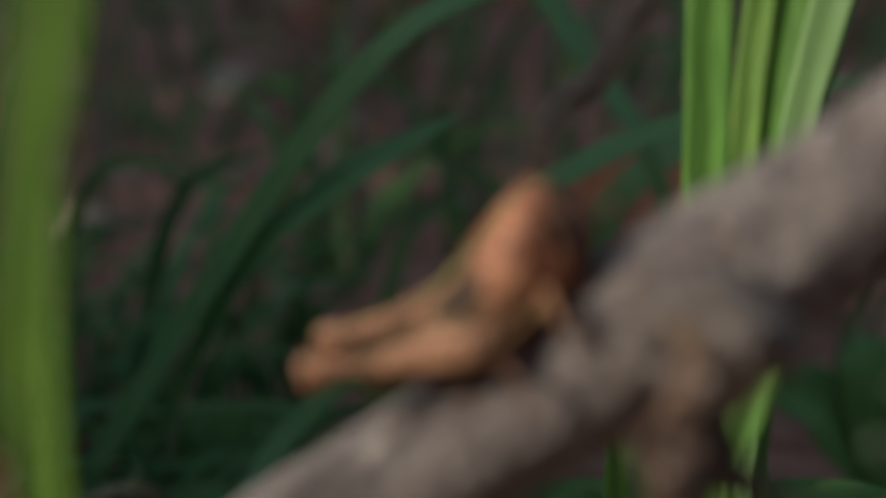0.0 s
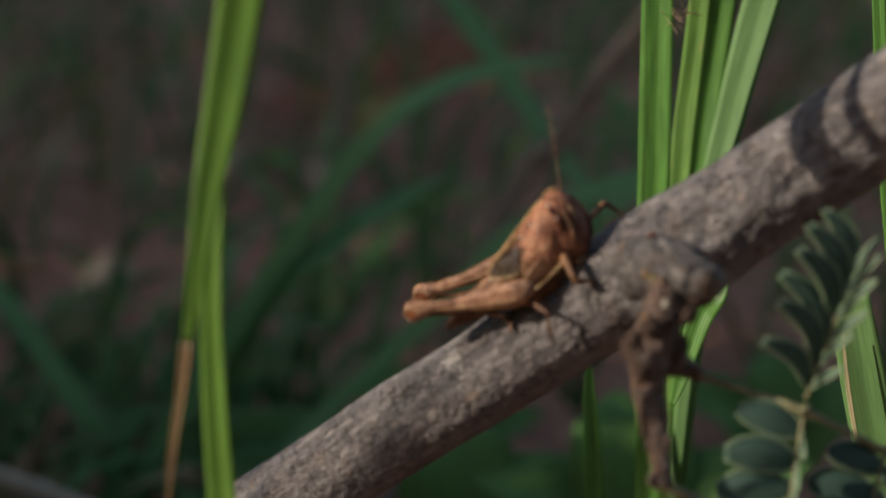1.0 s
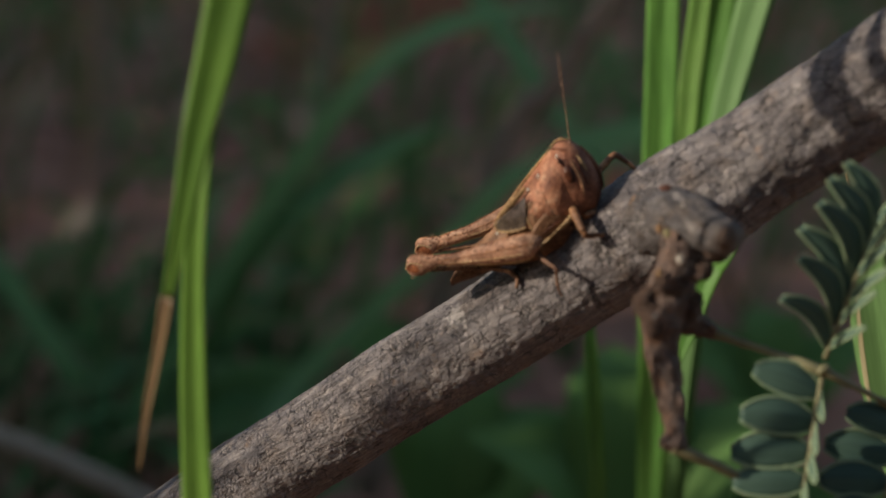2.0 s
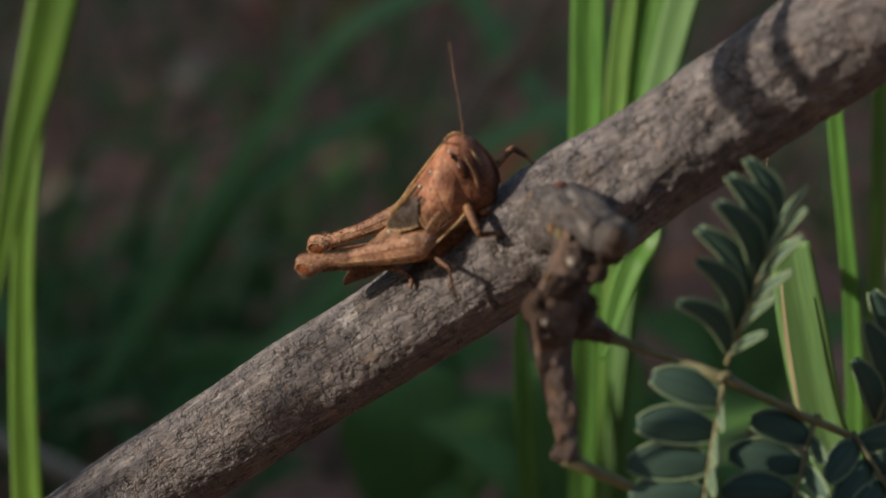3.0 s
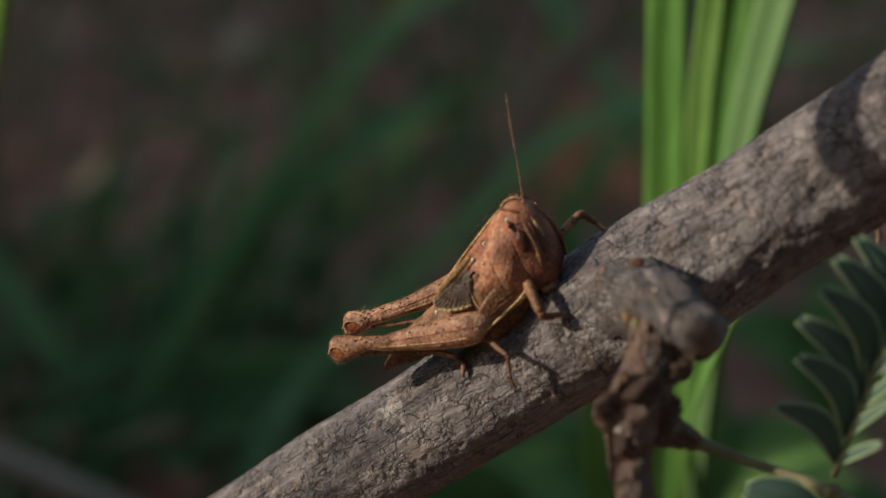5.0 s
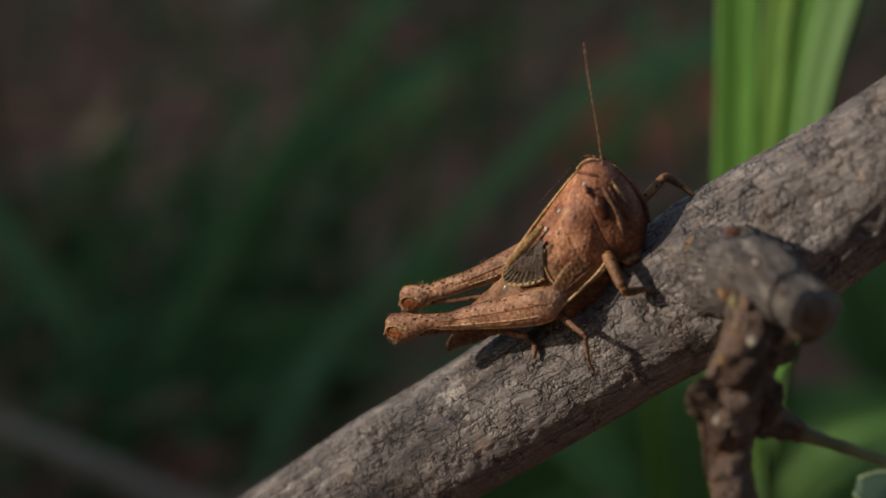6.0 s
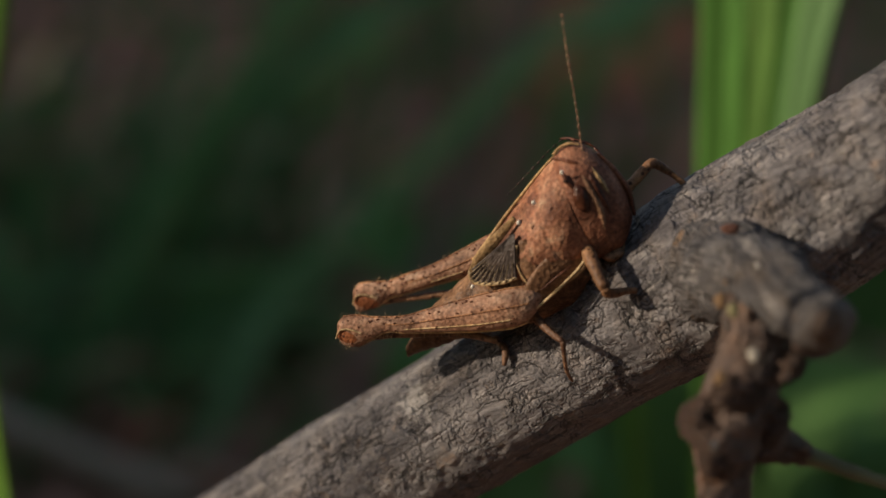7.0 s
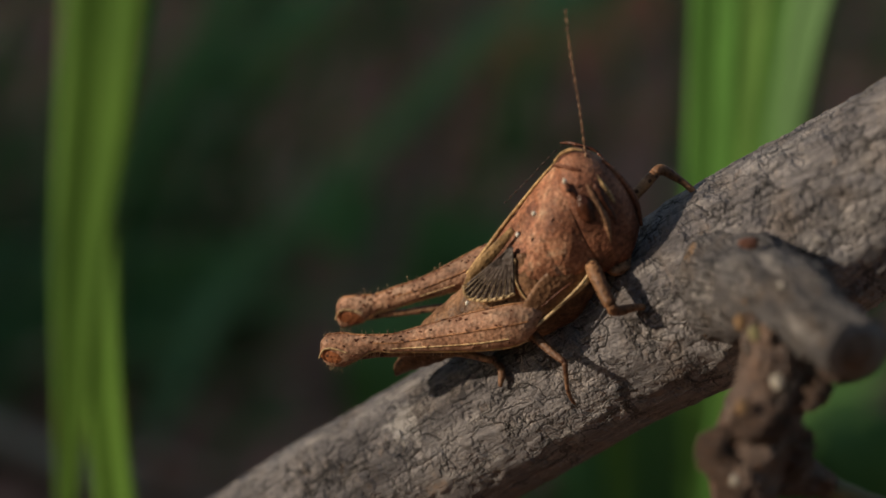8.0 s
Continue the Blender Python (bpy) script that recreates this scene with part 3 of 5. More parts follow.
def grasshopper():
    o = np.array((0.00532, 0.1926, 0.08748))
    ob = thing("grasshopper", o, "reddish-brown young grasshopper with dark wing pads, clinging to a branch", "grasshopper")
    mm = 0.001

    def leg(name, pts, radii, material, n=30, flat=1.0, label="", parent=None, m=12):
        k = wobble(len(name), 0.00005, 1500)
        pts = np.array(pts, float)
        if name.endswith(("shin", "foot")) and not name.startswith("hind_shin"):
            s = np.linspace(1 if name == "hind_foot" else 0, 1, len(pts))[:, None]
            pts = pts + s * np.array((0.08, 1.4, -0.48))
        return part(name, tube(np.array(pts) * mm, np.array(radii) * mm, n, m, up=LAT, flat=flat, bump=k), material, parent or ob, label)

    def line(name, pts, radii, material, parent, label="", n=30):
        return part(name, tube(np.array(pts) * mm, np.array(radii) * mm, n, 8, up=LAT), material, parent, label)

    # abdomen and thorax
    rings = lambda s, th: 1 + 0.022 * np.sin(s * 75) * (s < 0.62) + 0.03 * np.sin(s * 31 + 2 * np.cos(th)) * (s >= 0.62)
    part("abdomen", loft([
        ((-8.61, 1.72, -12.37), (-8.45, 1.69, -13.05), 0.35), ((-7.83, 1.57, -10.93), (-7.68, 1.54, -12.64), 0.70),
        ((-6.91, 1.38, -9.5), (-6.6, 1.32, -12.2), 1.05), ((-5.7, 1.14, -8.22), (-5.37, 1.07, -11.58), 1.40),
        ((-4.34, 0.87, -6.78), (-4.0, 0.8, -10.96), 1.75), ((-2.56, 0.51, -5.16), (-0.68, 0.14, -10.0), 2.10),
        ((-1.38, 0.28, -4.41), (1.1, -0.22, -8.85), 2.15), ((-0.21, 0.04, -3.68), (2.25, -0.45, -7.09), 1.85)], 90, 40, 0.9, 0.15, rings), ABDOMEN, ob, "tan banded abdomen and thorax")

    # pronotum: roofed shield with a mid keel and two cross grooves
    def shield(s, th):
        k = grain(3, 0.018, 3.0)(s, th)
        k -= 0.02 * np.exp(-((s - 0.42) / 0.02) ** 2) + 0.02 * np.exp(-((s - 0.62) / 0.02) ** 2)
        return k + 0.03 * np.exp(-((np.sin(th) - 1) / 0.02) ** 2)

    prono = part("pronotum", loft([
        ((-3.60, 0.7, -5.05), (-2.38, 0.48, -7.29), 1.95), ((-2.85, 0.55, -3.80), (-0.72, 0.14, -7.66), 2.40),
        ((-1.84, 0.34, -2.31), (0.77, -0.15, -7.40), 2.56), ((-0.84, 0.14, -0.84), (1.93, -0.39, -6.52), 2.42),
        ((-0.10, 0.0, 0.10), (2.65, -0.53, -5.68), 2.04)], 90, 72, 0.8, 0.42, shield), BODY, ob, "reddish-brown roofed pronotum shield")
    line("back_stripe", [(-4.75, 0.3, -6.40), (-3.72, 0.28, -4.92), (-2.90, 0.22, -3.66), (-1.88, 0.12, -2.20), (-0.86, 0.0, -0.76), (-0.15, -0.05, 0.12)], [.08, .11, .10, .09, .07, .04], GOLD_RIM, prono, "pale golden crest along the back")

    line("lower_margin", [(-1.23, -1.55, -7.3), (0.19, -1.95, -6.97), (1.35, -2.05, -5.98), (1.9, -1.75, -4.9)], [.05, .11, .1, .05], PALE_RIM, prono, "pale lower margin of the shield")
    # head
    head = part("head", loft([
        ((-0.36, 0.05, -0.24), (2.27, -0.45, -5.94), 1.75), ((0.02, -0.01, 0.48), (2.75, -0.55, -5.93), 2.02),
        ((0.56, -0.12, 0.92), (3.16, -0.63, -5.71), 2.0), ((1.40, -0.29, 0.80), (3.5, -0.7, -5.42), 1.88),
        ((2.34, -0.47, 0.2), (3.81, -0.76, -5.07), 1.58), ((3.24, -0.65, -0.79), (4.08, -0.82, -4.27), 1.12),
        ((3.86, -0.77, -1.93), (4.2, -0.84, -3.35), 0.45)], 70, 56, 0.85, 0.2, grain(8, 0.02, 2.5)), HEAD, ob, "reddish-brown blunt head")
    for sgn in (-1, 1):
        flip = (lambda p: np.array(p) + LAT * .05) if sgn < 0 else (lambda p: np.array(p) + LAT * 3.65)
        a, c, b = flip((0.98, -1.78, -1.0)), flip((1.24, -1.92, -1.75)), flip((1.50, -2.06, -2.42))
        d = unit(b - a)
        part("eye", ellipsoid((c + LAT * sgn * .24) * mm, [d * 0.82 * mm, np.cross(d, LAT) * 0.47 * mm, LAT * 0.40 * mm], 16, 20), EYE, head, "dark brown oval eye")
        line("eye_streak", [flip(p) for p in ((0.20, -1.80, -0.45), (0.45, -1.90, -0.85), (0.95, -2.05, -1.35))], [.10, .16, .12], DARK, head, "dark streak behind the eye")
        part("ocellus", ellipsoid(flip((0.36, -2.02, -0.79)) * mm, [np.array((.16, 0, -.05)) * mm, LAT * .07 * mm, np.array((.03, 0, .12)) * mm], 8, 10), BLACK, head, "small black spot")
        line("cheek_stripe", [flip(p) for p in ((1.02, -1.52, -0.16), (1.46, -1.92, -0.88), (1.90, -2.18, -1.65), (2.33, -2.28, -2.62), (2.58, -2.22, -3.8))], [.07, .17, .19, .20, .08], CHEEK, head, "pale tan cheek stripe")
        line("temple_stripe", [flip(p) for p in ((1.45, -1.55, -0.22), (1.80, -1.80, -0.76), (2.11, -2.02, -1.37), (2.62, -2.12, -2.22), (2.95, -2.10, -3.3))], [.07, .19, .20, .17, .07], DARK, head, "dark temple stripe")
        line("face_stripe", [np.array(p) + LAT * .06 if sgn < 0 else np.array(p) + LAT * 2.0 for p in ((1.76, -1.42, -0.16), (2.09, -1.67, -0.62), (2.41, -1.80, -1.07), (2.80, -1.88, -1.69))], [.06, .14, .15, .07], GOLD_RIM, head, "yellowish face stripe")
        line("neck_line", [flip(p) if sgn < 0 else flip(p) - LAT * .2 for p in ((-0.40, -0.5, -0.02), (0.05, -1.05, 0.18), (0.52, -1.36, 0.14), (1.05, -1.40, 0.02), (1.45, -1.52, -0.15))], [.05, .10, .11, .10, .05], DARK, head, "dark line behind the head")
    line("crown_stripe", [(-0.30, -0.35, 0.22), (0.10, -0.40, 0.66), (0.60, -0.50, 0.90), (1.10, -0.60, 0.88)], [.05, .09, .09, .05], GOLD_RIM, head, "pale crown edge")
    line("face_ridge", [(2.2, -0.5, 0.3), (3.2, -0.72, -0.7), (3.95, -0.85, -1.9), (4.28, -0.9, -3.2)], [.12, .16, .16, .10], HEAD, head, "frontal ridge")
    part("mouthparts", ellipsoid(np.array((3.25, -0.7, -5.45)) * mm, [(0.75 * mm, 0, 0.1 * mm), LAT * 1.2 * mm, (0.1 * mm, 0, 0.55 * mm)], 14, 18, lambda p, t: 1 + .06 * np.cos(4 * t)), LEG, head, "tan mouthparts")
    for pts, rad in (([(1.30, -0.75, 0.55), (0.9, -0.78, 3.3), (0.41, -0.68, 6.04), (0.07, -0.61, 8.44)], 0.046),
                     ([(1.55, 0.55, 0.55), (0.15, 0.35, 0.75), (-1.46, 0.6, -1.05), (-2.75, 1.2, -2.75)], 0.024)):
        part("antenna", tube(np.array(pts) * mm, np.array([rad * 1.3, rad, rad, rad * .7]) * mm, 130, 8, bump=lambda l, th, r: 0.000028 * np.sin(l * 2 * np.pi / 0.00046)), ANTENNA if rad > .04 else BLACK, ob, "thin jointed antenna")

    # wing pads: a ribbed fan with a pale band and edge
    for sgn in (-1, 1):
        flip = (lambda p: np.array(p)) if sgn < 0 else (lambda p: np.array(p) + LAT * 3.9 + np.array((0.4, 0, -0.9)))
        apex = flip((-2.47, -1.71, -3.88))
        rim = spline([flip(p) for p in ((-4.97, -1.11, -6.46), (-4.79, -1.24, -7.02), (-4.14, -1.47, -7.12), (-3.2, -1.76, -6.94), (-2.32, -1.99, -6.55))], 29)
        s = np.linspace(0.06, 1, 16)[:, None, None]
        rows = apex + (rim - apex)[None] * s
        ribs = 0.05 * np.cos(np.linspace(0, 9 * 2 * np.pi, 29))[None, :, None] * s
        rows = rows - LAT * (ribs + 0.25 * np.sin(np.pi * s))
        rows = np.concatenate([rows, (rows + LAT * 0.18)[:, ::-1]], 1)
        pad = part("wing_pad", grid_mesh("wing_pad", rows * mm, True), WING, ob, "dark smoky ribbed wing pad")
        line("wing_edge", rim[::4], [.09, .13, .13, .13, .13, .13, .12, .08], PALE_RIM, pad, "pale wing edge")
        band = [flip(p) for p in ((-2.45, -1.25, -3.25), (-3.45, -1.3, -4.46), (-4.38, -1.22, -5.68), (-4.95, -1.2, -6.6))]
        part("wing_band", blade(np.array(band) * mm, np.array([0.35, 0.6, 0.62, 0.25]) * mm, 24, -LAT, -0.25, 0.0002), GOLD_RIM, pad, "pale tan wing band")
        for i in range(2, 28, 3):
            a, b = apex + (rim[i] - apex) * 0.42, rim[i]
            line("wing_vein", [p - LAT * 0.24 if k == 1 else p - LAT * 0.12 for k, p in enumerate((a, (a + b) / 2, b))], [.015, .025, .035], VEIN, pad, n=8)
        fore = [flip(p) for p in ((-2.05, -1.95, -4.3), (-1.85, -2.2, -5.3), (-1.6, -2.4, -6.3), (-1.35, -2.45, -6.85))]
        small = part("fore_wing_pad", blade(np.array(fore) * mm, np.array([0.4, 1.1, 1.15, 0.3]) * mm, 20, -LAT, -0.25, 0.0002), ABDOMEN, ob, "small tan fore wing pad")
        line("wing_edge", [flip(p) for p in ((-2.35, -1.95, -4.6), (-2.3, -2.1, -5.8), (-1.75, -2.4, -6.7), (-1.3, -2.5, -6.9), (-1.1, -2.45, -5.8))], [.04, .05, .06, .06, .03], PALE_RIM, small, "pale wing edge")

    # breast plate between the shield and the near thigh
    plate = part("breast_plate", blade(np.array([(-2.10, -2.55, -8.50), (-1.25, -2.58, -7.25), (-0.25, -2.48, -6.10), (0.72, -2.34, -5.18), (1.55, -2.12, -4.5)]) * mm, np.array([0.5, 1.5, 1.95, 1.7, 0.5]) * mm, 30, -LAT + np.array((0.1, 0, -0.25)), -0.12, 0.0002), ABDOMEN, ob, "tan breast plate")
    line("plate_edge", [(-1.85, -2.60, -8.70), (-0.70, -2.60, -7.66), (0.45, -2.46, -6.58), (1.32, -2.29, -5.58), (1.75, -2.12, -4.7)], [.05, .09, .09, .08, .04], PALE_RIM, plate, "pale edge of the breast plate")
    line("plate_seam", [(-1.0, -2.72, -7.0), (0.0, -2.68, -6.1), (0.7, -2.55, -5.6)], [.03, .05, .03], DARK, plate)
    # hind legs: flattened thighs with ridges, knee lobes, folded shins
    near = [((-12.52, 0.3, -10.21), (-12.45, 0.29, -11.22), 0.30), ((-12.18, 0.24, -9.82), (-12.06, 0.21, -11.6), 0.55), ((-11.36, 0.07, -9.65), (-11.32, 0.06, -11.6), 0.60),
            ((-10.54, -0.14, -9.69), (-10.52, -0.15, -11.04), 0.48), ((-9.69, -0.36, -9.6), (-9.7, -0.36, -10.5), 0.36), ((-8.63, -0.62, -9.42), (-8.63, -0.62, -10.43), 0.42),
            ((-7.12, -0.98, -8.80), (-7.12, -0.98, -10.24), 0.60), ((-5.63, -1.37, -8.17), (-5.62, -1.38, -10.03), 0.75), ((-4.16, -1.77, -7.58), (-4.13, -1.77, -9.8), 0.85),
            ((-2.53, -2.09, -7.10), (-2.5, -2.1, -9.46), 0.85), ((-1.50, -2.23, -6.98), (-1.62, -2.24, -9.02), 0.72), ((-0.80, -2.2, -7.20), (-1.02, -2.2, -8.30), 0.40)]
    far = [((-11.69, 4.14, -9.79), (-11.61, 4.12, -10.88), 0.30), ((-11.37, 4.07, -9.39), (-11.27, 4.05, -11.17), 0.55), ((-10.43, 3.89, -9.21), (-10.35, 3.87, -10.82), 0.55),
           ((-9.56, 3.76, -9.09), (-9.51, 3.75, -10.15), 0.38), ((-8.56, 3.61, -8.63), (-8.57, 3.61, -9.82), 0.42), ((-7.02, 3.4, -7.95), (-7.01, 3.4, -9.2), 0.60),
           ((-5.17, 3.13, -6.8), (-5.16, 3.13, -8.55), 0.75), ((-3.65, 2.83, -5.81), (-3.63, 2.83, -7.89), 0.80), ((-2.15, 2.33, -5.44), (-2.13, 2.33, -6.94), 0.60)]
    rng = random.Random(8)
    hairs = []
    for st, seed in ((near, 1), (far, 2)):
        k = len(st)
        fem = part("hind_thigh", loft(st, 90, 32, 0.62, 0.1, grain(seed, 0.03, 2.0)), FEMUR, ob, "tan speckled flattened hind thigh")
        U, L, W = np.array([a for a, _, _ in st]), np.array([b for _, b, _ in st]), np.array([w for _, _, w in st])[:, None]
        M = (U + L) / 2
        sideways = -LAT
        line("upper_ridge", U[1:-1] * .99 + M[1:-1] * .01, [.06] * (k - 2), KEEL, fem, "dark-dotted upper ridge", 60)
        line("lower_ridge", (L + sideways * W * .25)[2:-1], [.05] + [.085] * (k - 4), PALE_RIM, fem, "pale lower ridge", 60)
        line("middle_ridge", (M * .72 + U * .28 + sideways * W * .97)[4:-1], [.03] + [.05] * (k - 6), KEEL, fem, "dark-dotted middle ridge", 50)
        line("lower_line", (M * .62 + L * .38 + sideways * W * .97)[5:-2], [.03] * (k - 7), PALE_RIM, fem, "", 50)
        kn = M[1] * .6 + M[2] * .4
        part("knee_lobe", ellipsoid((kn + sideways * .42 + (0.05, 0, -0.15)) * mm, [np.array((0.75, -0.14, -0.05)) * mm, LAT * 0.22 * mm, np.array((0, 0, 0.5)) * mm], 12, 16), KNEE, fem, "reddish knee lobe")
        line("knee_arc", [kn + sideways * .62 + q for q in np.array(((-0.7, 0.1, -0.3), (-0.45, 0.1, 0.22), (0.1, 0, 0.32), (0.8, -0.15, 0.15)))], [.04, .06, .06, .03], PALE_RIM, fem, "pale knee crescent")
        specks = []
        for row, amp in ((0.80, 9), (0.42, 13), (0.30, 5), (-0.40, 12), (-0.62, 9), (0.95, 14)):
            for i in range(amp):
                s = rng.uniform(0.08, 0.88) * (k - 1)
                i0 = int(s)
                f = s - i0
                mid, hf, w = M[i0] + (M[i0 + 1] - M[i0]) * f, (U - M)[i0] + ((U - M)[i0 + 1] - (U - M)[i0]) * f, float(W[i0, 0] + (W[i0 + 1, 0] - W[i0, 0]) * f)
                v = row + rng.uniform(-.05, .05)
                q = mid + hf * v * .96 + sideways * w * math.sqrt(max(0.05, 1 - v * v)) ** .62
                specks.append(ellipsoid(q * mm, [np.array((rng.uniform(.05, .13), 0, rng.uniform(-.05, .05))) * mm, LAT * 0.035 * mm, np.array((0, 0, rng.uniform(.04, .075))) * mm], 6, 8))
        tagged(part("dark_specks", joined("dark_specks", specks), DARK, fem), kind="stuff")
        for _ in range(70):
            s = rng.uniform(0.02, 0.7) * (k - 1)
            i0 = int(s)
            f = s - i0
            edge = rng.choice((U, L, L))
            b = edge[i0] + (edge[i0 + 1] - edge[i0]) * f
            d = unit(np.array((rng.uniform(-.5, .3), rng.uniform(-.5, .1), 1.0 if edge is U else -1.0)))
            hairs.append(tube(np.array([b, b + d * rng.uniform(.2, .45)]) * mm, np.array([0.018, 0.006]) * mm, 3, 4, ends=False))
    tagged(part("bristles", joined("bristles", hairs), HAIR, ob), "fine pale leg bristles", kind="stuff")
    shin = leg("hind_shin", [(-12.0, 0.35, -11.2), (-8.63, 0.3, -11.0), (-5.59, 0.0, -10.85), (-3.5, -1.0, -10.85)], [0.26, 0.22, 0.22, 0.2], TIBIA, 30, label="dark folded hind shin")
    leg("hind_foot", [(-3.5, -1.0, -10.85), (-3.0, -2.2, -11.05), (-3.08, -2.75, -11.75)], [0.2, 0.22, 0.12], TIBIA, 14, parent=shin)
    shin = leg("hind_shin", [(-11.5, 4.2, -10.75), (-8.4, 3.7, -10.2), (-5.4, 3.2, -9.6), (-2.8, 2.6, -9.0)], [0.24, 0.2, 0.2, 0.18], TIBIA, 30)
    leg("hind_foot", [(-2.8, 2.6, -9.0), (-2.0, 2.5, -9.0), (-1.2, 2.3, -8.7)], [0.2, 0.2, 0.14], TIBIA, 12, parent=shin)
    # middle and front legs
    leg("middle_thigh", [(-1.4, -1.6, -8.9), (-0.8, -2.6, -9.3), (0.22, -3.75, -9.7)], [0.30, 0.24, 0.17], TIBIA, 18)
    leg("middle_shin", [(0.22, -3.75, -9.7), (0.29, -4.2, -10.5), (0.42, -4.5, -11.3), (0.75, -4.65, -11.9)], [0.15, 0.12, 0.12, 0.07], TIBIA, 18)
    leg("front_thigh", [(1.55, -1.9, -4.9), (1.75, -2.6, -5.1), (2.07, -3.4, -5.7), (2.45, -4.1, -6.3)], [0.40, 0.42, 0.38, 0.30], LEG, 22, label="tan banded front leg")
    leg("front_shin", [(2.45, -4.1, -6.3), (2.75, -4.3, -6.6), (3.8, -4.20, -6.5), (5.37, -4.3, -6.6)], [0.28, 0.30, 0.2, 0.11], LEG, 22)
    leg("front_thigh", [(3.0, 0.2, -3.4), (4.1, 0.45, -2.0), (5.1, 0.74, -0.95)], [0.32, 0.32, 0.28], LEG, 18)
    leg("front_shin", [(5.05, 0.74, -0.95), (5.5, 0.7, -0.78), (6.49, 0.3, -1.26), (7.64, -0.33, -2.05), (8.6, -0.6, -1.75)], [0.26, 0.30, 0.19, 0.15, 0.08], LEG, 24, label="tan banded front leg")
    leg("middle_thigh", [(0.4, 1.6, -5.9), (1.2, 2.3, -5.6), (2.2, 2.9, -5.4)], [0.36, 0.32, 0.26], LEG, 16)
    rng = random.Random(17)
    for q in ((0.11, -2.0, -0.25), (-2.25, -2.02, -3.2), (-1.44, -2.2, -1.95), (-4.8, -1.6, -7.25)):
        part("pale_speck", ellipsoid(np.array(q) * mm, [(0.10 * mm, 0, 0.05 * mm), LAT * 0.06 * mm, (-0.04 * mm, 0, 0.14 * mm)], 8, 10), WHITE_DOT, ob)
    return ob


ANTENNA = cuticle_material("antenna cuticle", [(0.16, 0.08, 0.05), (0.32, 0.2, 0.13)])
VEIN = cuticle_material("wing vein", [(0.20, 0.16, 0.11), (0.30, 0.24, 0.16)])
KEEL = cuticle_material("dotted keel", [(0.14, 0.06, 0.03), (0.40, 0.2, 0.1)], spots=0.35, spot_scale=1900)
KNEE = cuticle_material("knee cuticle", [(0.24, 0.075, 0.03), (0.36, 0.14, 0.065)], spots=0.2)
EYE = cuticle_material("eye", [(0.06, 0.022, 0.014), (0.12, 0.045, 0.025)], rough=0.3)
hopper = grasshopper()
focus_mark = new("focus_mark")
focus_mark.empty_display_size = 0.002
focus_mark.location = (0.0054, 0.193, 0.083)
cam.data.dof.use_dof = True
cam.data.dof.focus_object = focus_mark
cam.data.dof.aperture_fstop = 21.0


# ---------------------------------------------------------------- grass behind the branch
def grass_tuft(name, place, label, blades, material, category="grass"):
    ob = thing(name, place, label, category)
    for i, (pts, w, kw) in enumerate(blades):
        part("blade", blade(rel(pts, place), w, **kw), kw_material(i, material), ob)
    return ob


def kw_material(i, material):
    return material[i % len(material)] if isinstance(material, list) else material


def tuft_right():
    b = []
    y = 0.240
    # an upright folded blade, one half turned from the light
    b.append(([(0.0213, y, GROUND), (0.0209, y, 0.03), (0.0204, y, 0.065), (0.0200, y, 0.10), (0.0195, y + .004, 0.16), (0.019, y + .01, 0.22)], [0.0026, 0.0030, 0.0037, 0.0036, 0.0026, 0.0008], dict(fold=0.32, normal=(-0.5, -1, 0))))
    # a fan of blades whose edges meet
    b.append(([(0.0216, y + .001, GROUND), (0.0221, y + .002, 0.04), (0.0232, y + .003, 0.075), (0.0247, y + .003, 0.095), (0.028, y, 0.14), (0.033, y, 0.19)], [0.0014, 0.0019, 0.0025, 0.0025, 0.0016, 0.0005], dict(fold=0.3, normal=(-0.6, -1, 0))))
    b.append(([(0.0219, y + .003, GROUND), (0.0232, y + .005, 0.04), (0.0254, y + .007, 0.075), (0.0276, y + .008, 0.095), (0.0322, y + .006, 0.145), (0.040, y, 0.20)], [0.0014, 0.0020, 0.0028, 0.0034, 0.0024, 0.0008], dict(fold=0.4, normal=(-0.2, -1, 0))))
    b.append(([(0.0222, y + .002, GROUND), (0.0242, y + .003, 0.04), (0.0270, y + .005, 0.072), (0.0294, y + .006, 0.085), (0.0324, y + .006, 0.098), (0.0362, y + .005, 0.115), (0.043, y + .003, 0.15)], [0.0014, 0.0022, 0.0031, 0.0037, 0.0044, 0.0040, 0.001], dict(fold=0.2, normal=(-0.6, -1, 0.1))))
    b.append(([(0.0217, y + .004, GROUND), (0.0226, y + .007, 0.045), (0.0244, y + .010, 0.08), (0.0262, y + .011, 0.10), (0.030, y + .010, 0.15)], [0.0014, 0.0020, 0.0024, 0.0024, 0.0008], dict(fold=0.3, normal=(0.7, -1, 0))))
    ob = grass_tuft("grass_tuft", (0.0225, y, GROUND), "tall bright green grass tuft standing behind the branch", b, [GRASS, GRASS_PALE, GRASS, GRASS_DUSTY, GRASS])
    rng = random.Random(5)
    hairs = []
    for _ in range(16):
        a = np.array((0.0214 + rng.gauss(0, .0006), y - .0012, 0.0960 + rng.gauss(0, .0010))) - np.array((0.0225, y, GROUND))
        d = unit(np.array((rng.uniform(.2, 1), rng.uniform(-.5, .2), rng.uniform(-.7, .8)))) * rng.uniform(.001, .0032)
        hairs.append(tube([a, a + d * .5 + np.array((0, 0, rng.uniform(-.0003, .0003))), a + d], [0.000035, 0.00003, 0.00002], 5, 4, ends=False))
    tagged(part("collar_hairs", joined("collar_hairs", hairs), HAIR, ob, "fine pale hairs at the leaf collar"), kind="stuff")
    return ob


tuft_right()


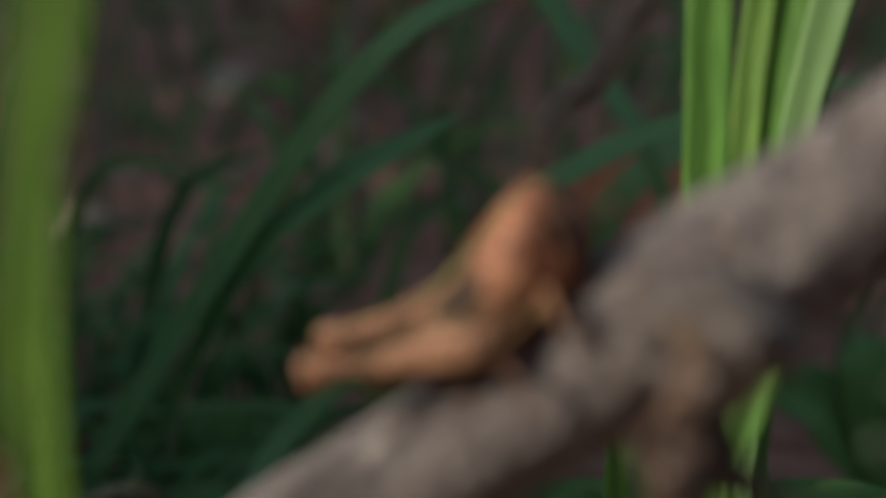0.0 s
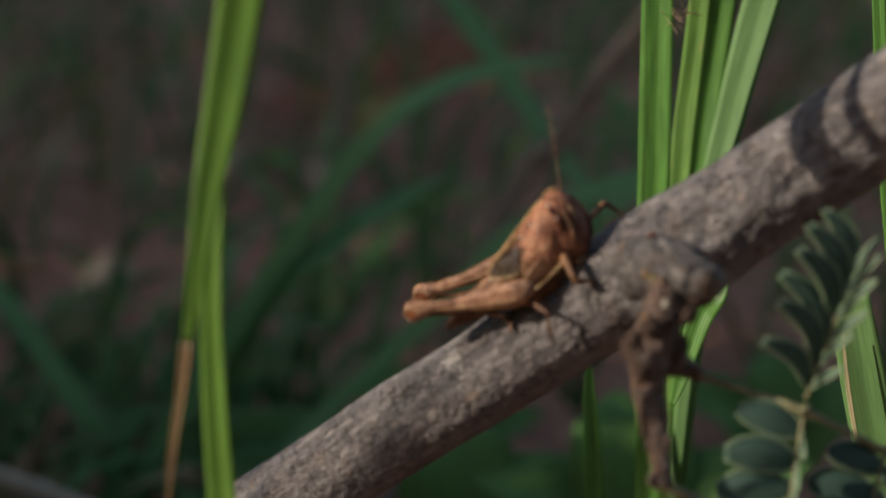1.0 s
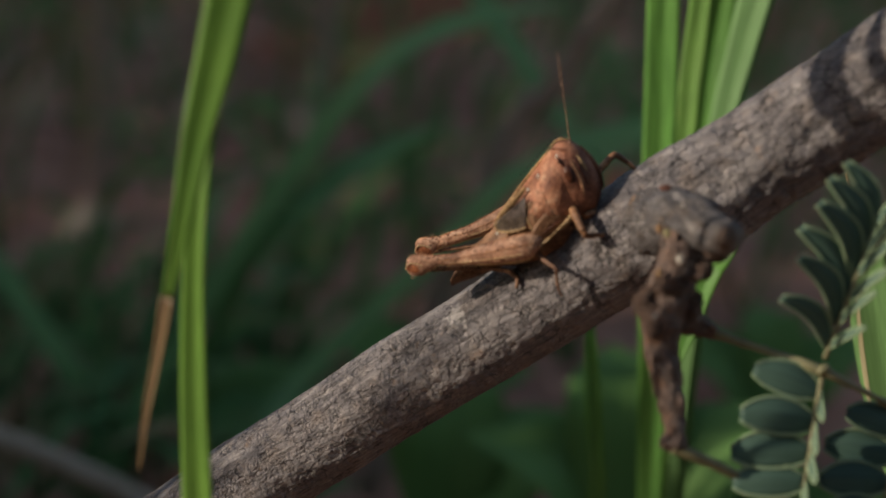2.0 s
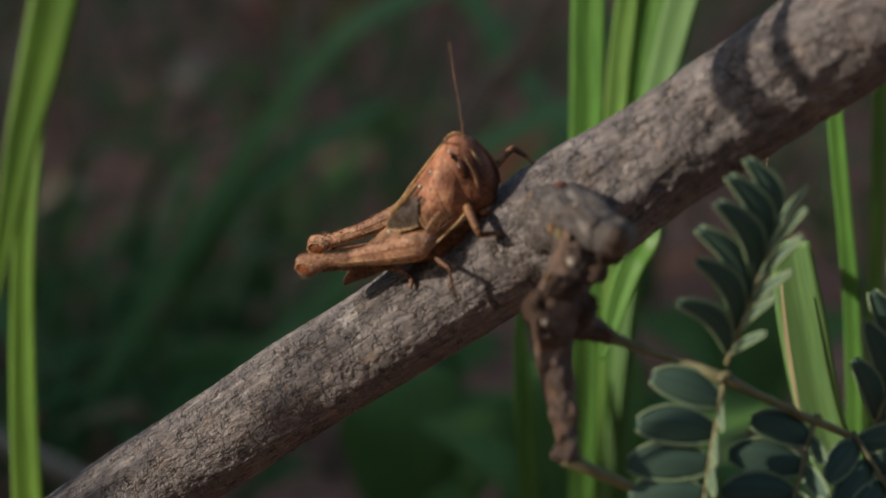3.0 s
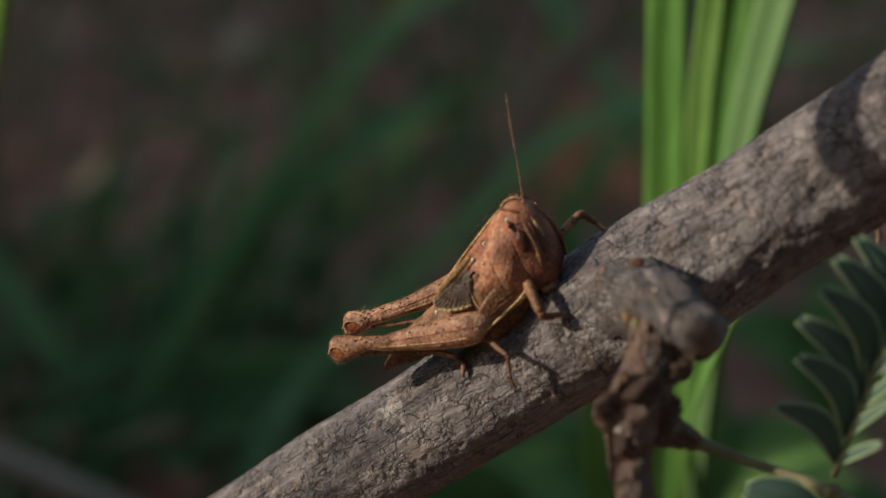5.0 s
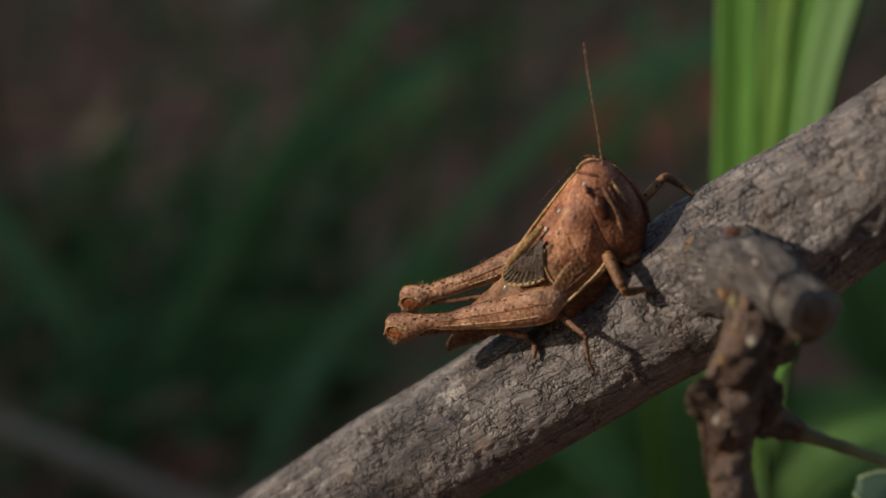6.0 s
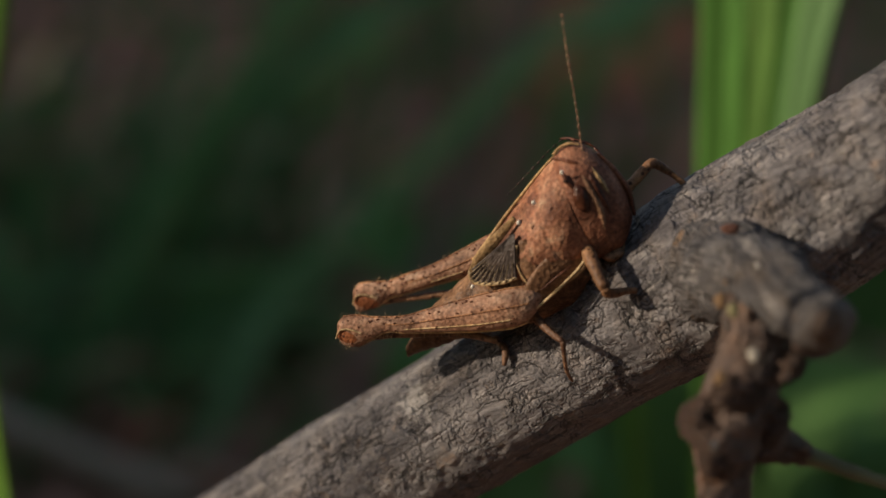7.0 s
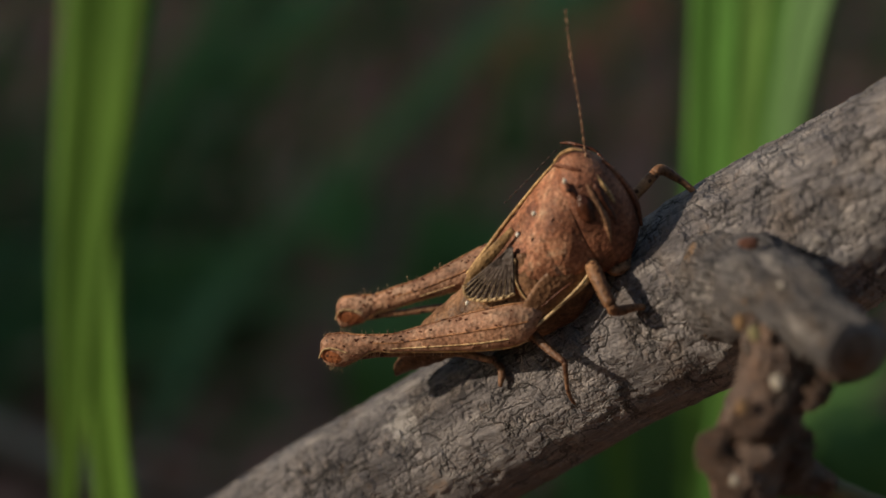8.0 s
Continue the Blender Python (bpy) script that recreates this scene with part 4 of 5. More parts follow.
def drooping_tip():
    """A leaf of the tuft bent over, its tip hanging below the branch."""
    pts = [(0.0252, 0.222, 0.0708), (0.0237, 0.222, 0.0679), (0.0226, 0.222, 0.0645), (0.0217, 0.222, 0.0611), (0.0208, 0.222, 0.0579)]
    full = [(0.0224, 0.246, GROUND), (0.0236, 0.247, 0.05), (0.0262, 0.240, 0.0700), (0.0264, 0.230, 0.0722)] + pts
    ob = thing("bent_grass_leaf", full[0], "bright green grass leaf bent over, pale ragged tip", "grass leaf")
    part("stalk", tube(rel(full[:3], full[0]), [0.0006, 0.0006, 0.0005], 20, 10), GRASS, ob)
    part("hanging_leaf", blade(rel(full[2:], full[0]), [0.0010, 0.0014, 0.0026, 0.0028, 0.0024, 0.0018, 0.0006], 50, (-0.7, -1, 0.1), 0.3), GRASS, ob)
    return ob


drooping_tip()


def low_blade():
    p = (0.0142, 0.24, GROUND)
    ob = thing("low_grass_blade", p, "single bright green grass blade below the branch", "grass blade")
    part("leaf", blade(rel([(0.0152, 0.24, GROUND), (0.0150, 0.24, 0.03), (0.0143, 0.241, 0.044), (0.0139, 0.242, 0.051), (0.0136, 0.243, 0.057)], p), [0.0022, 0.0022, 0.0021, 0.0016, 0.0005], 40, (0.2, -1, 0), 0.4), GRASS, ob)


low_blade()


def cut_blade():
    p = np.array((0.0475, 0.214, GROUND))
    ob = thing("bitten_grass_blade", p, "broad bright green grass blade bitten off, dry thread tip", "grass blade")
    mid = [(0.0500, 0.2150, GROUND), (0.0472, 0.2145, 0.030), (0.0434, 0.2140, 0.0470), (0.0404, 0.2135, 0.0575), (0.0386, 0.2132, 0.0654), (0.0370, 0.2130, 0.0728)]
    part("leaf", blade(rel(mid, p), [0.0032, 0.0036, 0.0042, 0.0046, 0.0047, 0.0040], 40, (-0.45, -1, 0.15), 0.22), GRASS_DUSTY, ob)
    part("dry_thread", tube(rel([(0.0351, 0.2110, 0.0745), (0.0341, 0.2080, 0.0786), (0.0342, 0.2080, 0.0800), (0.0339, 0.2080, 0.0811), (0.0339, 0.2080, 0.0826)], p), [0.00022, 0.00014, 0.00022, 0.00012, 0.00006], 30, 8, bump=wobble(3, 0.00008, 3000)), DRY_TIP, ob, "dry brown thread")
    part("dry_edge", blade(rel([(0.0389, 0.2118, 0.0545), (0.0372, 0.2116, 0.0625), (0.0362, 0.2116, 0.0690)], p), [0.0002, 0.0005, 0.0002], 20, (-0.4, -1, 0), 0.1), DRY_EDGE, ob, "dry pale torn edge")
    part("rim", tube(rel([(0.0353, 0.2120, 0.0757), (0.0364, 0.2120, 0.0738), (0.0378, 0.2124, 0.0735), (0.0388, 0.2126, 0.0722), (0.0391, 0.2128, 0.0716)], p), [0.00008, 0.00012, 0.0001, 0.00012, 0.00008], 24, 6), DRY_EDGE, ob, "pale dry bitten rim")
    p = np.array((0.0480, 0.230, GROUND))
    ob = thing("slim_grass_blade", p, "slim upright bright green grass blade", "grass blade")
    part("leaf", blade(rel([(0.0495, 0.230, GROUND), (0.0478, 0.230, 0.035), (0.0466, 0.230, 0.0575), (0.0434, 0.230, 0.0815), (0.0416, 0.2305, 0.10), (0.039, 0.232, 0.13)], p), [0.002, 0.002, 0.0018, 0.0017, 0.0014, 0.0004], 40, (-0.6, -1, 0), 0.3), GRASS, ob)
    p = np.array((0.0525, 0.25, GROUND))
    ob = thing("hairy_grass_stem", p, "upright green grass stem with fine pale hairs", "grass stem")
    part("stem", tube(rel([(0.0535, 0.25, GROUND), (0.0527, 0.25, 0.04), (0.0515, 0.25, 0.08), (0.0494, 0.25, 0.10), (0.047, 0.25, 0.14)], p), [0.001, 0.001, 0.0009, 0.0009, 0.0006], 40, 12), GRASS_PALE, ob)
    rng = random.Random(3)
    hairs = []
    for _ in range(120):
        z = rng.uniform(0.06, 0.12)
        x = np.interp(z, (0.04, 0.08, 0.10, 0.14), (0.0527, 0.0515, 0.0494, 0.047))
        a = rng.uniform(0, 6.28)
        d = np.array((math.cos(a), math.sin(a), rng.uniform(-.2, .5)))
        b = rel((x, 0.25, z), p) + d * 0.0008
        hairs.append(tube([b, b + d * rng.uniform(.0008, .002)], [0.00003, 0.00001], 3, 4, ends=False))
    tagged(part("stem_hairs", joined("stem_hairs", hairs), HAIR, ob), kind="stuff")


cut_blade()


# ---------------------------------------------------------------- feathery shrub sprig
def leaflet_mesh(length, width, seed, bend=0.0):
    """A narrow leaflet with a pale margin, curving aside."""
    n = 15
    s = np.linspace(0, 1, n)
    w = width * np.clip(np.sin(np.pi * (s * 0.9 + 0.06)) ** 0.55, 0.08, 1)
    pts = np.stack([bend * length * np.sin(np.pi * s), s * length, 0.06 * length * np.sin(s * 3.1)], -1)
    body = blade(pts, w, n, (0, 0, 1), -0.22, 0.00014, seed=seed)
    edges = []
    for sgn in (-1, 1):
        e = pts.copy()
        e[:, 0] += sgn * w * 0.5
        e[:, 2] += -0.22 * w * 0.5
        edges.append(tube(e[::2], np.array([0.6, 1, 1, 1, 1, 1, 1, 0.8]) * 0.00014, 14, 6))
    return body, joined("margin", edges)


def sprig_leaf(parent, base, tip, normal, pairs, sides):
    """A feathered leaf: a midrib with leaflets; each side gives length, width, first and last angle, roll and bend."""
    base, tip = np.array(base, float), np.array(tip, float)
    rib = part("midrib", tube([base, (base + tip) / 2 + np.array(normal) * 0.0004, tip], [0.00026, 0.00020, 0.00010], 16, 8), SPRIG_STEM, parent)
    t = unit(tip - base)
    nrm = unit(np.array(normal, float) - t * np.dot(t, normal))
    side = np.cross(t, nrm)
    rng = random.Random(pairs * 7 + int(base[0] * 1e5))
    for sgn, (length, width, a0, a1, roll, bend) in zip((-1, 1), sides):
        body, rim = leaflet_mesh(length, width, pairs, bend)
        for k in range(pairs):
            s = (k + 0.5) / pairs
            a, r = radians(a0 + (a1 - a0) * s + rng.uniform(-4, 4)), radians(roll + rng.uniform(-8, 8))
            d = unit(t * math.cos(a) + side * sgn * math.sin(a) * math.cos(r) + nrm * math.sin(a) * math.sin(r))
            z = unit(nrm * math.cos(r) - side * sgn * math.sin(r))
            z = unit(z - d * np.dot(z, d))
            x = np.cross(d, z)
            k2 = (0.72 + 0.32 * math.sin(math.pi * (0.12 + 0.75 * s))) * rng.uniform(0.95, 1.05)
            m = Matrix((x * k2, d * k2, z * k2)).transposed().to_4x4()
            m.translation = Vector(base + (tip - base) * s)
            lf = part("leaflet", body, LEAFLET, parent)
            lf.matrix_local = m
            part("leaflet_margin", rim, LEAFLET_RIM, lf)
    return rib


def sprig():
    p = np.array((0.0184, 0.1804, 0.0748))
    ob = thing("shrub_sprig", p, "dark blue-green feathery leaf sprig with pale leaflet margins", "shrub sprig")
    R = lambda q: rel(q, p)
    part("stem", tube(R([(0.0180, 0.1803, 0.0750), (0.0198, 0.1800, 0.0744), (0.0216, 0.1795, 0.0739), (0.0242, 0.1785, 0.0733), (0.0267, 0.1775, 0.0726), (0.0304, 0.1780, 0.0707), (0.0344, 0.1800, 0.0681), (0.0412, 0.184, 0.0638), (0.055, 0.19, 0.055)]), [0.00052, 0.00042, 0.00036, 0.00034, 0.00046, 0.00026, 0.00034, 0.00024, 0.0002], 90, 12, bump=wobble(6, 0.00008, 900)), SPRIG_STEM, ob)
    part("stem", tube(R([(0.0143, 0.1738, 0.0673), (0.0163, 0.1738, 0.0664), (0.0188, 0.1745, 0.0650), (0.0234, 0.176, 0.0620), (0.034, 0.18, 0.055), (0.045, 0.185, 0.047)]), [0.0006, 0.0005, 0.00042, 0.0004, 0.0003, 0.0003], 50, 12), SPRIG_STEM, ob)
    for q, a in (((0.0268, 0.1774, 0.0727), 0.00048), ((0.0345, 0.1799, 0.0682), 0.00042)):
        part("leaf_cushion", ellipsoid(R(q), [(a * 1.3, 0, a * .3), (0, a, 0), (0, 0, a)], 12, 16, lambda ph, th: 1 + .08 * np.sin(5 * th + 3 * ph)), SPRIG_STEM, ob, "swollen olive leaf joint")
    # folded upright leaf: one half seen flat, the other edge on
    sprig_leaf(ob, R((0.0270, 0.1778, 0.0736)), R((0.0306, 0.1790, 0.0848)), (0.25, -0.9, 0.3), 6, ((0.0074, 0.0019, 62, 36, 6, 0.16), (0.0058, 0.0008, 54, 22, 78, 0.0)))
    # hanging leaves
    sprig_leaf(ob, R((0.0268, 0.1775, 0.0720)), R((0.0250, 0.1735, 0.0630)), (-0.1, -0.8, 0.5), 4, ((0.0034, 0.0010, 40, 40, 75, 0.0), (0.0062, 0.0030, 98, 74, 12, 0.04)))
    sprig_leaf(ob, R((0.0344, 0.1798, 0.0678)), R((0.0318, 0.1755, 0.0600)), (0.0, -0.8, 0.5), 4, ((0.0042, 0.0014, 62, 55, 60, 0.0), (0.0056, 0.0028, 92, 68, 10, 0.04)))
    sprig_leaf(ob, R((0.0398, 0.1828, 0.0660)), R((0.0432, 0.1845, 0.0772)), (0.1, -0.9, 0.3), 5, ((0.0064, 0.0022, 46, 24, 10, 0.08), (0.0056, 0.0018, 40, 25, 40, 0.0)))
    sprig_leaf(ob, R((0.0380, 0.1822, 0.0662)), R((0.0420, 0.1800, 0.0600)), (0.1, -0.9, 0.4), 4, ((0.0055, 0.0026, 70, 60, 15, 0.04), (0.0055, 0.0026, 80, 65, 20, 0.04)))
    return ob


sprig()


# ---------------------------------------------------------------- swaying shoot in front
SHOOT = np.array((-0.0226, 0.168, 0.080))


def front_shoot():
    ob = thing("grass_shoot", SHOOT, "bright yellow-green grass shoot swaying in front, drooping leaf with brown tip", "grass shoot")
    up = [(-0.0005, 0.002, -0.092), (0.0002, 0.001, -0.045), (-0.0005, 0.0005, -0.016), (-0.0008, 0.0008, -0.004), (-0.0006, 0.001, 0.006), (0.0002, 0.0015, 0.014), (0.0013, 0.002, 0.024), (0.0024, 0.002, 0.034), (0.0030, 0.002, 0.042), (0.006, 0.0015, 0.060), (0.0085, 0.001, 0.075)]
    part("stalk_leaf", blade(up, [0.0024, 0.0028, 0.0026, 0.0022, 0.0018, 0.0014, 0.0012, 0.0012, 0.0012, 0.0012, 0.0012], 90, (-0.35, -1, 0), 0.3), GRASS_FRONT, ob)
    down = [(0.0085, 0.001, 0.075), (0.0088, 0.0, 0.066), (0.0064, -0.001, 0.050), (0.0046, -0.001, 0.038), (0.0026, -0.0005, 0.0275), (0.0010, -0.001, 0.020), (-0.0003, -0.0015, 0.0145), (-0.0014, -0.002, 0.0086), (-0.0026, -0.002, 0.0022)]
    part("drooping_leaf", blade(down, [0.0012, 0.0024, 0.0038, 0.0038, 0.0036, 0.0031, 0.0024, 0.0016, 0.0008], 90, (-0.25, -1, 0), 0.18, twist=10), GRASS_FRONT, ob)
    part("brown_tip", blade([down[-1], (-0.0034, -0.002, -0.0025), (-0.0043, -0.002, -0.0072), (-0.0050, -0.0018, -0.012)], [0.0010, 0.0008, 0.0006, 0.0002], 30, (-0.35, -1, 0), 0.35), DRY_TIP, ob, "dry brown leaf tip")
    return ob


shoot = front_shoot()


# ---------------------------------------------------------------- plants in the shade behind
def back_blade(pts, w, label, material=GRASS_SHADE, name="background_grass_blade", fold=0.3, normal=(0, -1, 0.3), n=40):
    p = np.array(pts[0])
    ob = thing(name, p, label, "grass blade", "dark grass blades behind the branch")
    part("leaf", blade(rel(pts, p), w, n, normal, fold), material, ob)
    return ob


LB = "dark green grass blade arching over shaded ground"
UPWARD = dict(normal=(-0.1, -0.6, 0.9), fold=0.10, material=GRASS_DIM)
back_blade([(-0.0530, 0.370, GROUND), (-0.0505, 0.37, -0.006), (-0.0335, 0.37, 0.0215), (-0.0225, 0.37, 0.0385), (-0.0128, 0.37, 0.0515), (-0.0030, 0.37, 0.0600), (0.0085, 0.37, 0.0643), (0.020, 0.37, 0.066)], [0.003, 0.004, 0.0044, 0.0046, 0.0046, 0.0042, 0.0034, 0.0006], LB, **UPWARD)
back_blade([(-0.0535, 0.372, GROUND), (-0.0570, 0.371, 0.001), (-0.0635, 0.37, 0.0130), (-0.0730, 0.37, 0.0270), (-0.085, 0.37, 0.040)], [0.003, 0.0042, 0.0042, 0.0036, 0.0008], LB, **UPWARD)
back_blade([(-0.0330, 0.345, GROUND), (-0.0225, 0.36, 0.0050), (-0.0040, 0.36, 0.0240), (0.0030, 0.36, 0.0312), (0.0120, 0.36, 0.0405), (0.0255, 0.36, 0.0475), (0.040, 0.36, 0.052)], [0.003, 0.0038, 0.0042, 0.0044, 0.0042, 0.0036, 0.0006], LB, **UPWARD)
back_blade([(-0.046, 0.375, GROUND), (-0.0290, 0.37, 0.0240), (-0.0165, 0.37, 0.0365), (-0.0070, 0.37, 0.0425), (0.0012, 0.37, 0.0470)], [0.002, 0.0036, 0.0054, 0.0040, 0.0003], LB, **UPWARD)
back_blade([(0.034, 0.40, 0.010), (0.0270, 0.4, 0.0330), (0.0199, 0.4, 0.0442), (0.0100, 0.4, 0.0589), (0.0023, 0.4, 0.0695), (-0.008, 0.4, 0.084)], [0.001, 0.003, 0.0042, 0.0048, 0.0044, 0.002], "dark green grass leaf hanging down in shade", **UPWARD)
back_blade([(0.010, 0.41, GROUND), (0.0210, 0.41, 0.020), (0.0330, 0.41, 0.0330), (0.046, 0.41, 0.040), (0.060, 0.41, 0.042)], [0.003, 0.005, 0.0055, 0.004, 0.0006], LB, **UPWARD)



def back_twig(pts, r, label, material=DRY_STEM, name="dry_stem"):
    p = np.array(pts[0])
    ob = part(name, tube(rel(pts, p), r, 40, 12, bump=wobble(len(pts), r[0] * .15, 300)), material)
    ob.location = p
    tagged(ob, label, "stem")


back_twig([(-0.01, 0.36, GROUND), (0.0106, 0.37, 0.042), (0.0177, 0.37, 0.0515), (0.0264, 0.37, 0.0654), (0.0317, 0.37, 0.0718), (0.05, 0.37, 0.095)], [0.0022, 0.0022, 0.002, 0.0018, 0.0016, 0.0014], "slanting grey-brown dead twig in shade")
back_twig([(-0.0197, 0.5, GROUND), (-0.0197, 0.5, 0.03), (-0.0199, 0.5, 0.0592), (-0.021, 0.5, 0.12)], [0.0022, 0.0022, 0.002, 0.0016], "pale upright dry stem in shade")
back_twig([(-0.0663, 0.5, GROUND), (-0.0664, 0.5, 0.03), (-0.0664, 0.5, 0.0588), (-0.066, 0.5, 0.12)], [0.002, 0.002, 0.002, 0.0016], "grey upright dry stem in shade")
back_twig([(-0.0700, 0.33, 0.0105), (-0.0598, 0.33, 0.0065), (-0.0533, 0.33, 0.0035), (-0.0435, 0.33, -0.0015), (-0.0322, 0.33, -0.0067), (-0.0202, 0.33, GROUND)], [0.0019, 0.0019, 0.0019, 0.0019, 0.0018, 0.0014], "pale dry stem slanting to the ground", DRY_PALE)
back_twig([(-0.11, 0.35, GROUND), (-0.0900, 0.35, 0.038), (-0.0681, 0.35, 0.0557), (-0.0602, 0.35, 0.0618)], [0.0009, 0.0008, 0.0006, 0.0003], "thin pale dry twig")


def fallen_leaf(c, l, w, turn, material, label):
    c = np.array(c)
    d = np.array((math.cos(radians(turn)), math.sin(radians(turn)), 0.25)) * l
    ob = part("fallen_leaf", blade([-d / 2, (0, 0, 0.002), d / 2], [w * .2, w, w * .15], 20, (0, -0.5, 1), 0.3, 0.0003, wave=0.15), material)
    ob.location = c
    tagged(ob, label, "leaf", "fallen leaves")


fallen_leaf((0.0275, 0.462, 0.004), 0.040, 0.026, 20, ORANGE_LEAF, "curled orange-brown fallen leaf on litter")
fallen_leaf((-0.0381, 0.3439, -0.006), 0.011, 0.006, 40, DRY_LEAF, "reddish-brown fallen leaf on litter")
fallen_leaf((-0.0300, 0.3309, -0.008), 0.009, 0.005, -20, DRY_LEAF, "small reddish-brown fallen leaf on litter")
fallen_leaf((-0.0487, 0.5582, 0.004), 0.012, 0.008, 70, DRY_PALE, "pale bleached fallen leaf on litter")
fallen_leaf((-0.0658, 0.4659, 0.002), 0.012, 0.006, 10, DRY_PALE, "pale bleached fallen leaf on litter")
fallen_leaf((0.005, 0.66, 0.004), 0.05, 0.03, 10, DRY_LEAF, "large brown fallen leaf on litter")
fallen_leaf((-0.03, 0.62, 0.002), 0.03, 0.02, 150, DRY_LEAF, "brown fallen leaf on litter")


def broad_weed(c, leaves, label):
    c = np.array(c)
    ob = thing("broad_leaved_weed", c, label, "weed")
    for a, l, w, h in leaves:
        d = np.array((math.cos(radians(a)), math.sin(radians(a)) * .5, 0))
        part("leaf", blade([(0, 0, 0.001), d * l * .4 + (0, 0, h), d * l + (0, 0, h * 1.2)], [w * .15, w, w * .08], 24, (-d[0] * h * 20, -0.6, 1), 0.2, wave=0.08), BROAD, ob)
    return ob


WL = "vivid green low broad-leaved weed under the branch"
broad_weed((0.002, 0.315, GROUND), [(35, 0.026, 0.016, 0.022), (95, 0.028, 0.018, 0.026), (-60, 0.022, 0.014, 0.012)], WL)
broad_weed((0.026, 0.300, GROUND), [(160, 0.024, 0.016, 0.026), (20, 0.026, 0.016, 0.028), (95, 0.028, 0.018, 0.034), (-40, 0.022, 0.014, 0.016), (215, 0.022, 0.014, 0.016)], WL)
broad_weed((0.050, 0.310, GROUND), [(150, 0.020, 0.012, 0.014), (35, 0.020, 0.012, 0.016), (95, 0.022, 0.012, 0.018), (205, 0.020, 0.012, 0.010)], "vivid green low broad-leaved weed behind the tuft")
broad_weed((0.058, 0.375, GROUND), [(150, 0.024, 0.012, 0.016), (35, 0.022, 0.012, 0.016), (95, 0.022, 0.012, 0.020)], "broad-leaved weed in shade behind the tuft")
broad_weed((-0.033, 0.372, GROUND), [(150, 0.020, 0.012, 0.010), (35, 0.018, 0.012, 0.012), (95, 0.016, 0.011, 0.013), (-70, 0.014, 0.010, 0.008)], "small green broad-leaved weed on litter")
broad_weed((0.002, 0.385, GROUND), [(160, 0.020, 0.014, 0.014), (20, 0.017, 0.013, 0.010), (95, 0.018, 0.013, 0.014), (-80, 0.016, 0.012, 0.010)], "green broad-leaved weed on shaded litter")


def undergrowth():
    """Low shaded grasses and weeds over the ground behind."""
    rng = random.Random(11)
    out = []
    for _ in range(650):
        y = rng.uniform(0.38, 1.15)
        x = rng.uniform(-0.2 * y - 0.08, 0.2 * y + 0.08)
        h, w = rng.uniform(0.012, 0.055), rng.uniform(0.001, 0.0028)
        lean = np.array((rng.gauss(0.2, 0.6), rng.gauss(0, 0.4), 0)) * h
        b = np.array((x, y, GROUND))
        out.append(blade([b, b + lean * .35 + (0, 0, h * .7), b + lean + (0, 0, h * rng.uniform(.7, 1.1))], [w, w, w * .1], 10, (rng.uniform(-.5, .5), -1, .3), 0.3))
    for _ in range(260):
        y = rng.uniform(0.34, 0.46)
        x = rng.uniform(-0.26 * y, -0.05 * y)
        h, w = rng.uniform(0.006, 0.022), rng.uniform(0.001, 0.0026)
        lean = np.array((rng.gauss(0.3, 0.8), rng.gauss(0, 0.5), 0)) * h
        b = np.array((x, y, GROUND))
        out.append(blade([b, b + lean * .4 + (0, 0, h * .7), b + lean + (0, 0, h * rng.uniform(.6, 1.0))], [w, w, w * .1], 8, (rng.uniform(-.5, .5), -1, .5), 0.3))
    tagged(part("undergrowth", joined("undergrowth", out), GRASS_DEEP), "dim tangle of low grasses and weeds in shade", "undergrowth", kind="stuff")


undergrowth()


def tall_shade_stand():
    """Dense tall grass added unseen beside the view, shading the ground behind the branch."""
    rng = random.Random(21)
    out = []
    for _ in range(800):
        x = rng.uniform(-1.25, -0.80)
        y = rng.uniform(0.32 + x * 0.195, 1.4)
        h, w = rng.uniform(0.60, 0.95), rng.uniform(0.006, 0.014)
        lean = np.array((rng.gauss(0, 0.16), rng.gauss(0.03, 0.05), 0)) * h
        b = np.array((x, y, GROUND))
        out.append(blade([b, b + lean * .3 + (0, 0, h * .6), b + lean + (0, 0, h)], [w, w, w * .1], 8, (rng.uniform(-1, 1), rng.uniform(-1, 1), .2), 0.3))
    tagged(part("unseen_tall_grass", joined("unseen_tall_grass", out), GRASS_SHADE), "unseen dense stand of tall green grass, added to shade the ground", "tall grass", kind="stuff")


tall_shade_stand()


def low_shade_stand():
    """Low grass out of view, added to shade the branch's foot and lower stalks."""
    rng = random.Random(31)
    out = []
    for _ in range(600):
        b = np.array((rng.uniform(-0.27, -0.17), rng.uniform(0.158, 0.325), GROUND))
        h, w = rng.uniform(0.11, 0.162), rng.uniform(0.003, 0.006)
        lean = np.array((rng.gauss(0, 0.14), rng.gauss(0, 0.06), 0)) * h
        out.append(blade([b, b + lean * .3 + (0, 0, h * .6), b + lean + (0, 0, h)], [w, w, w * .1], 8, (rng.uniform(-1, -.2), rng.uniform(-1, 1), .2), 0.3))
    tagged(part("unseen_low_grass", joined("unseen_low_grass", out), GRASS_SHADE), "unseen low stand of green grass, added to shade the branch foot", "grass", kind="stuff")


low_shade_stand()


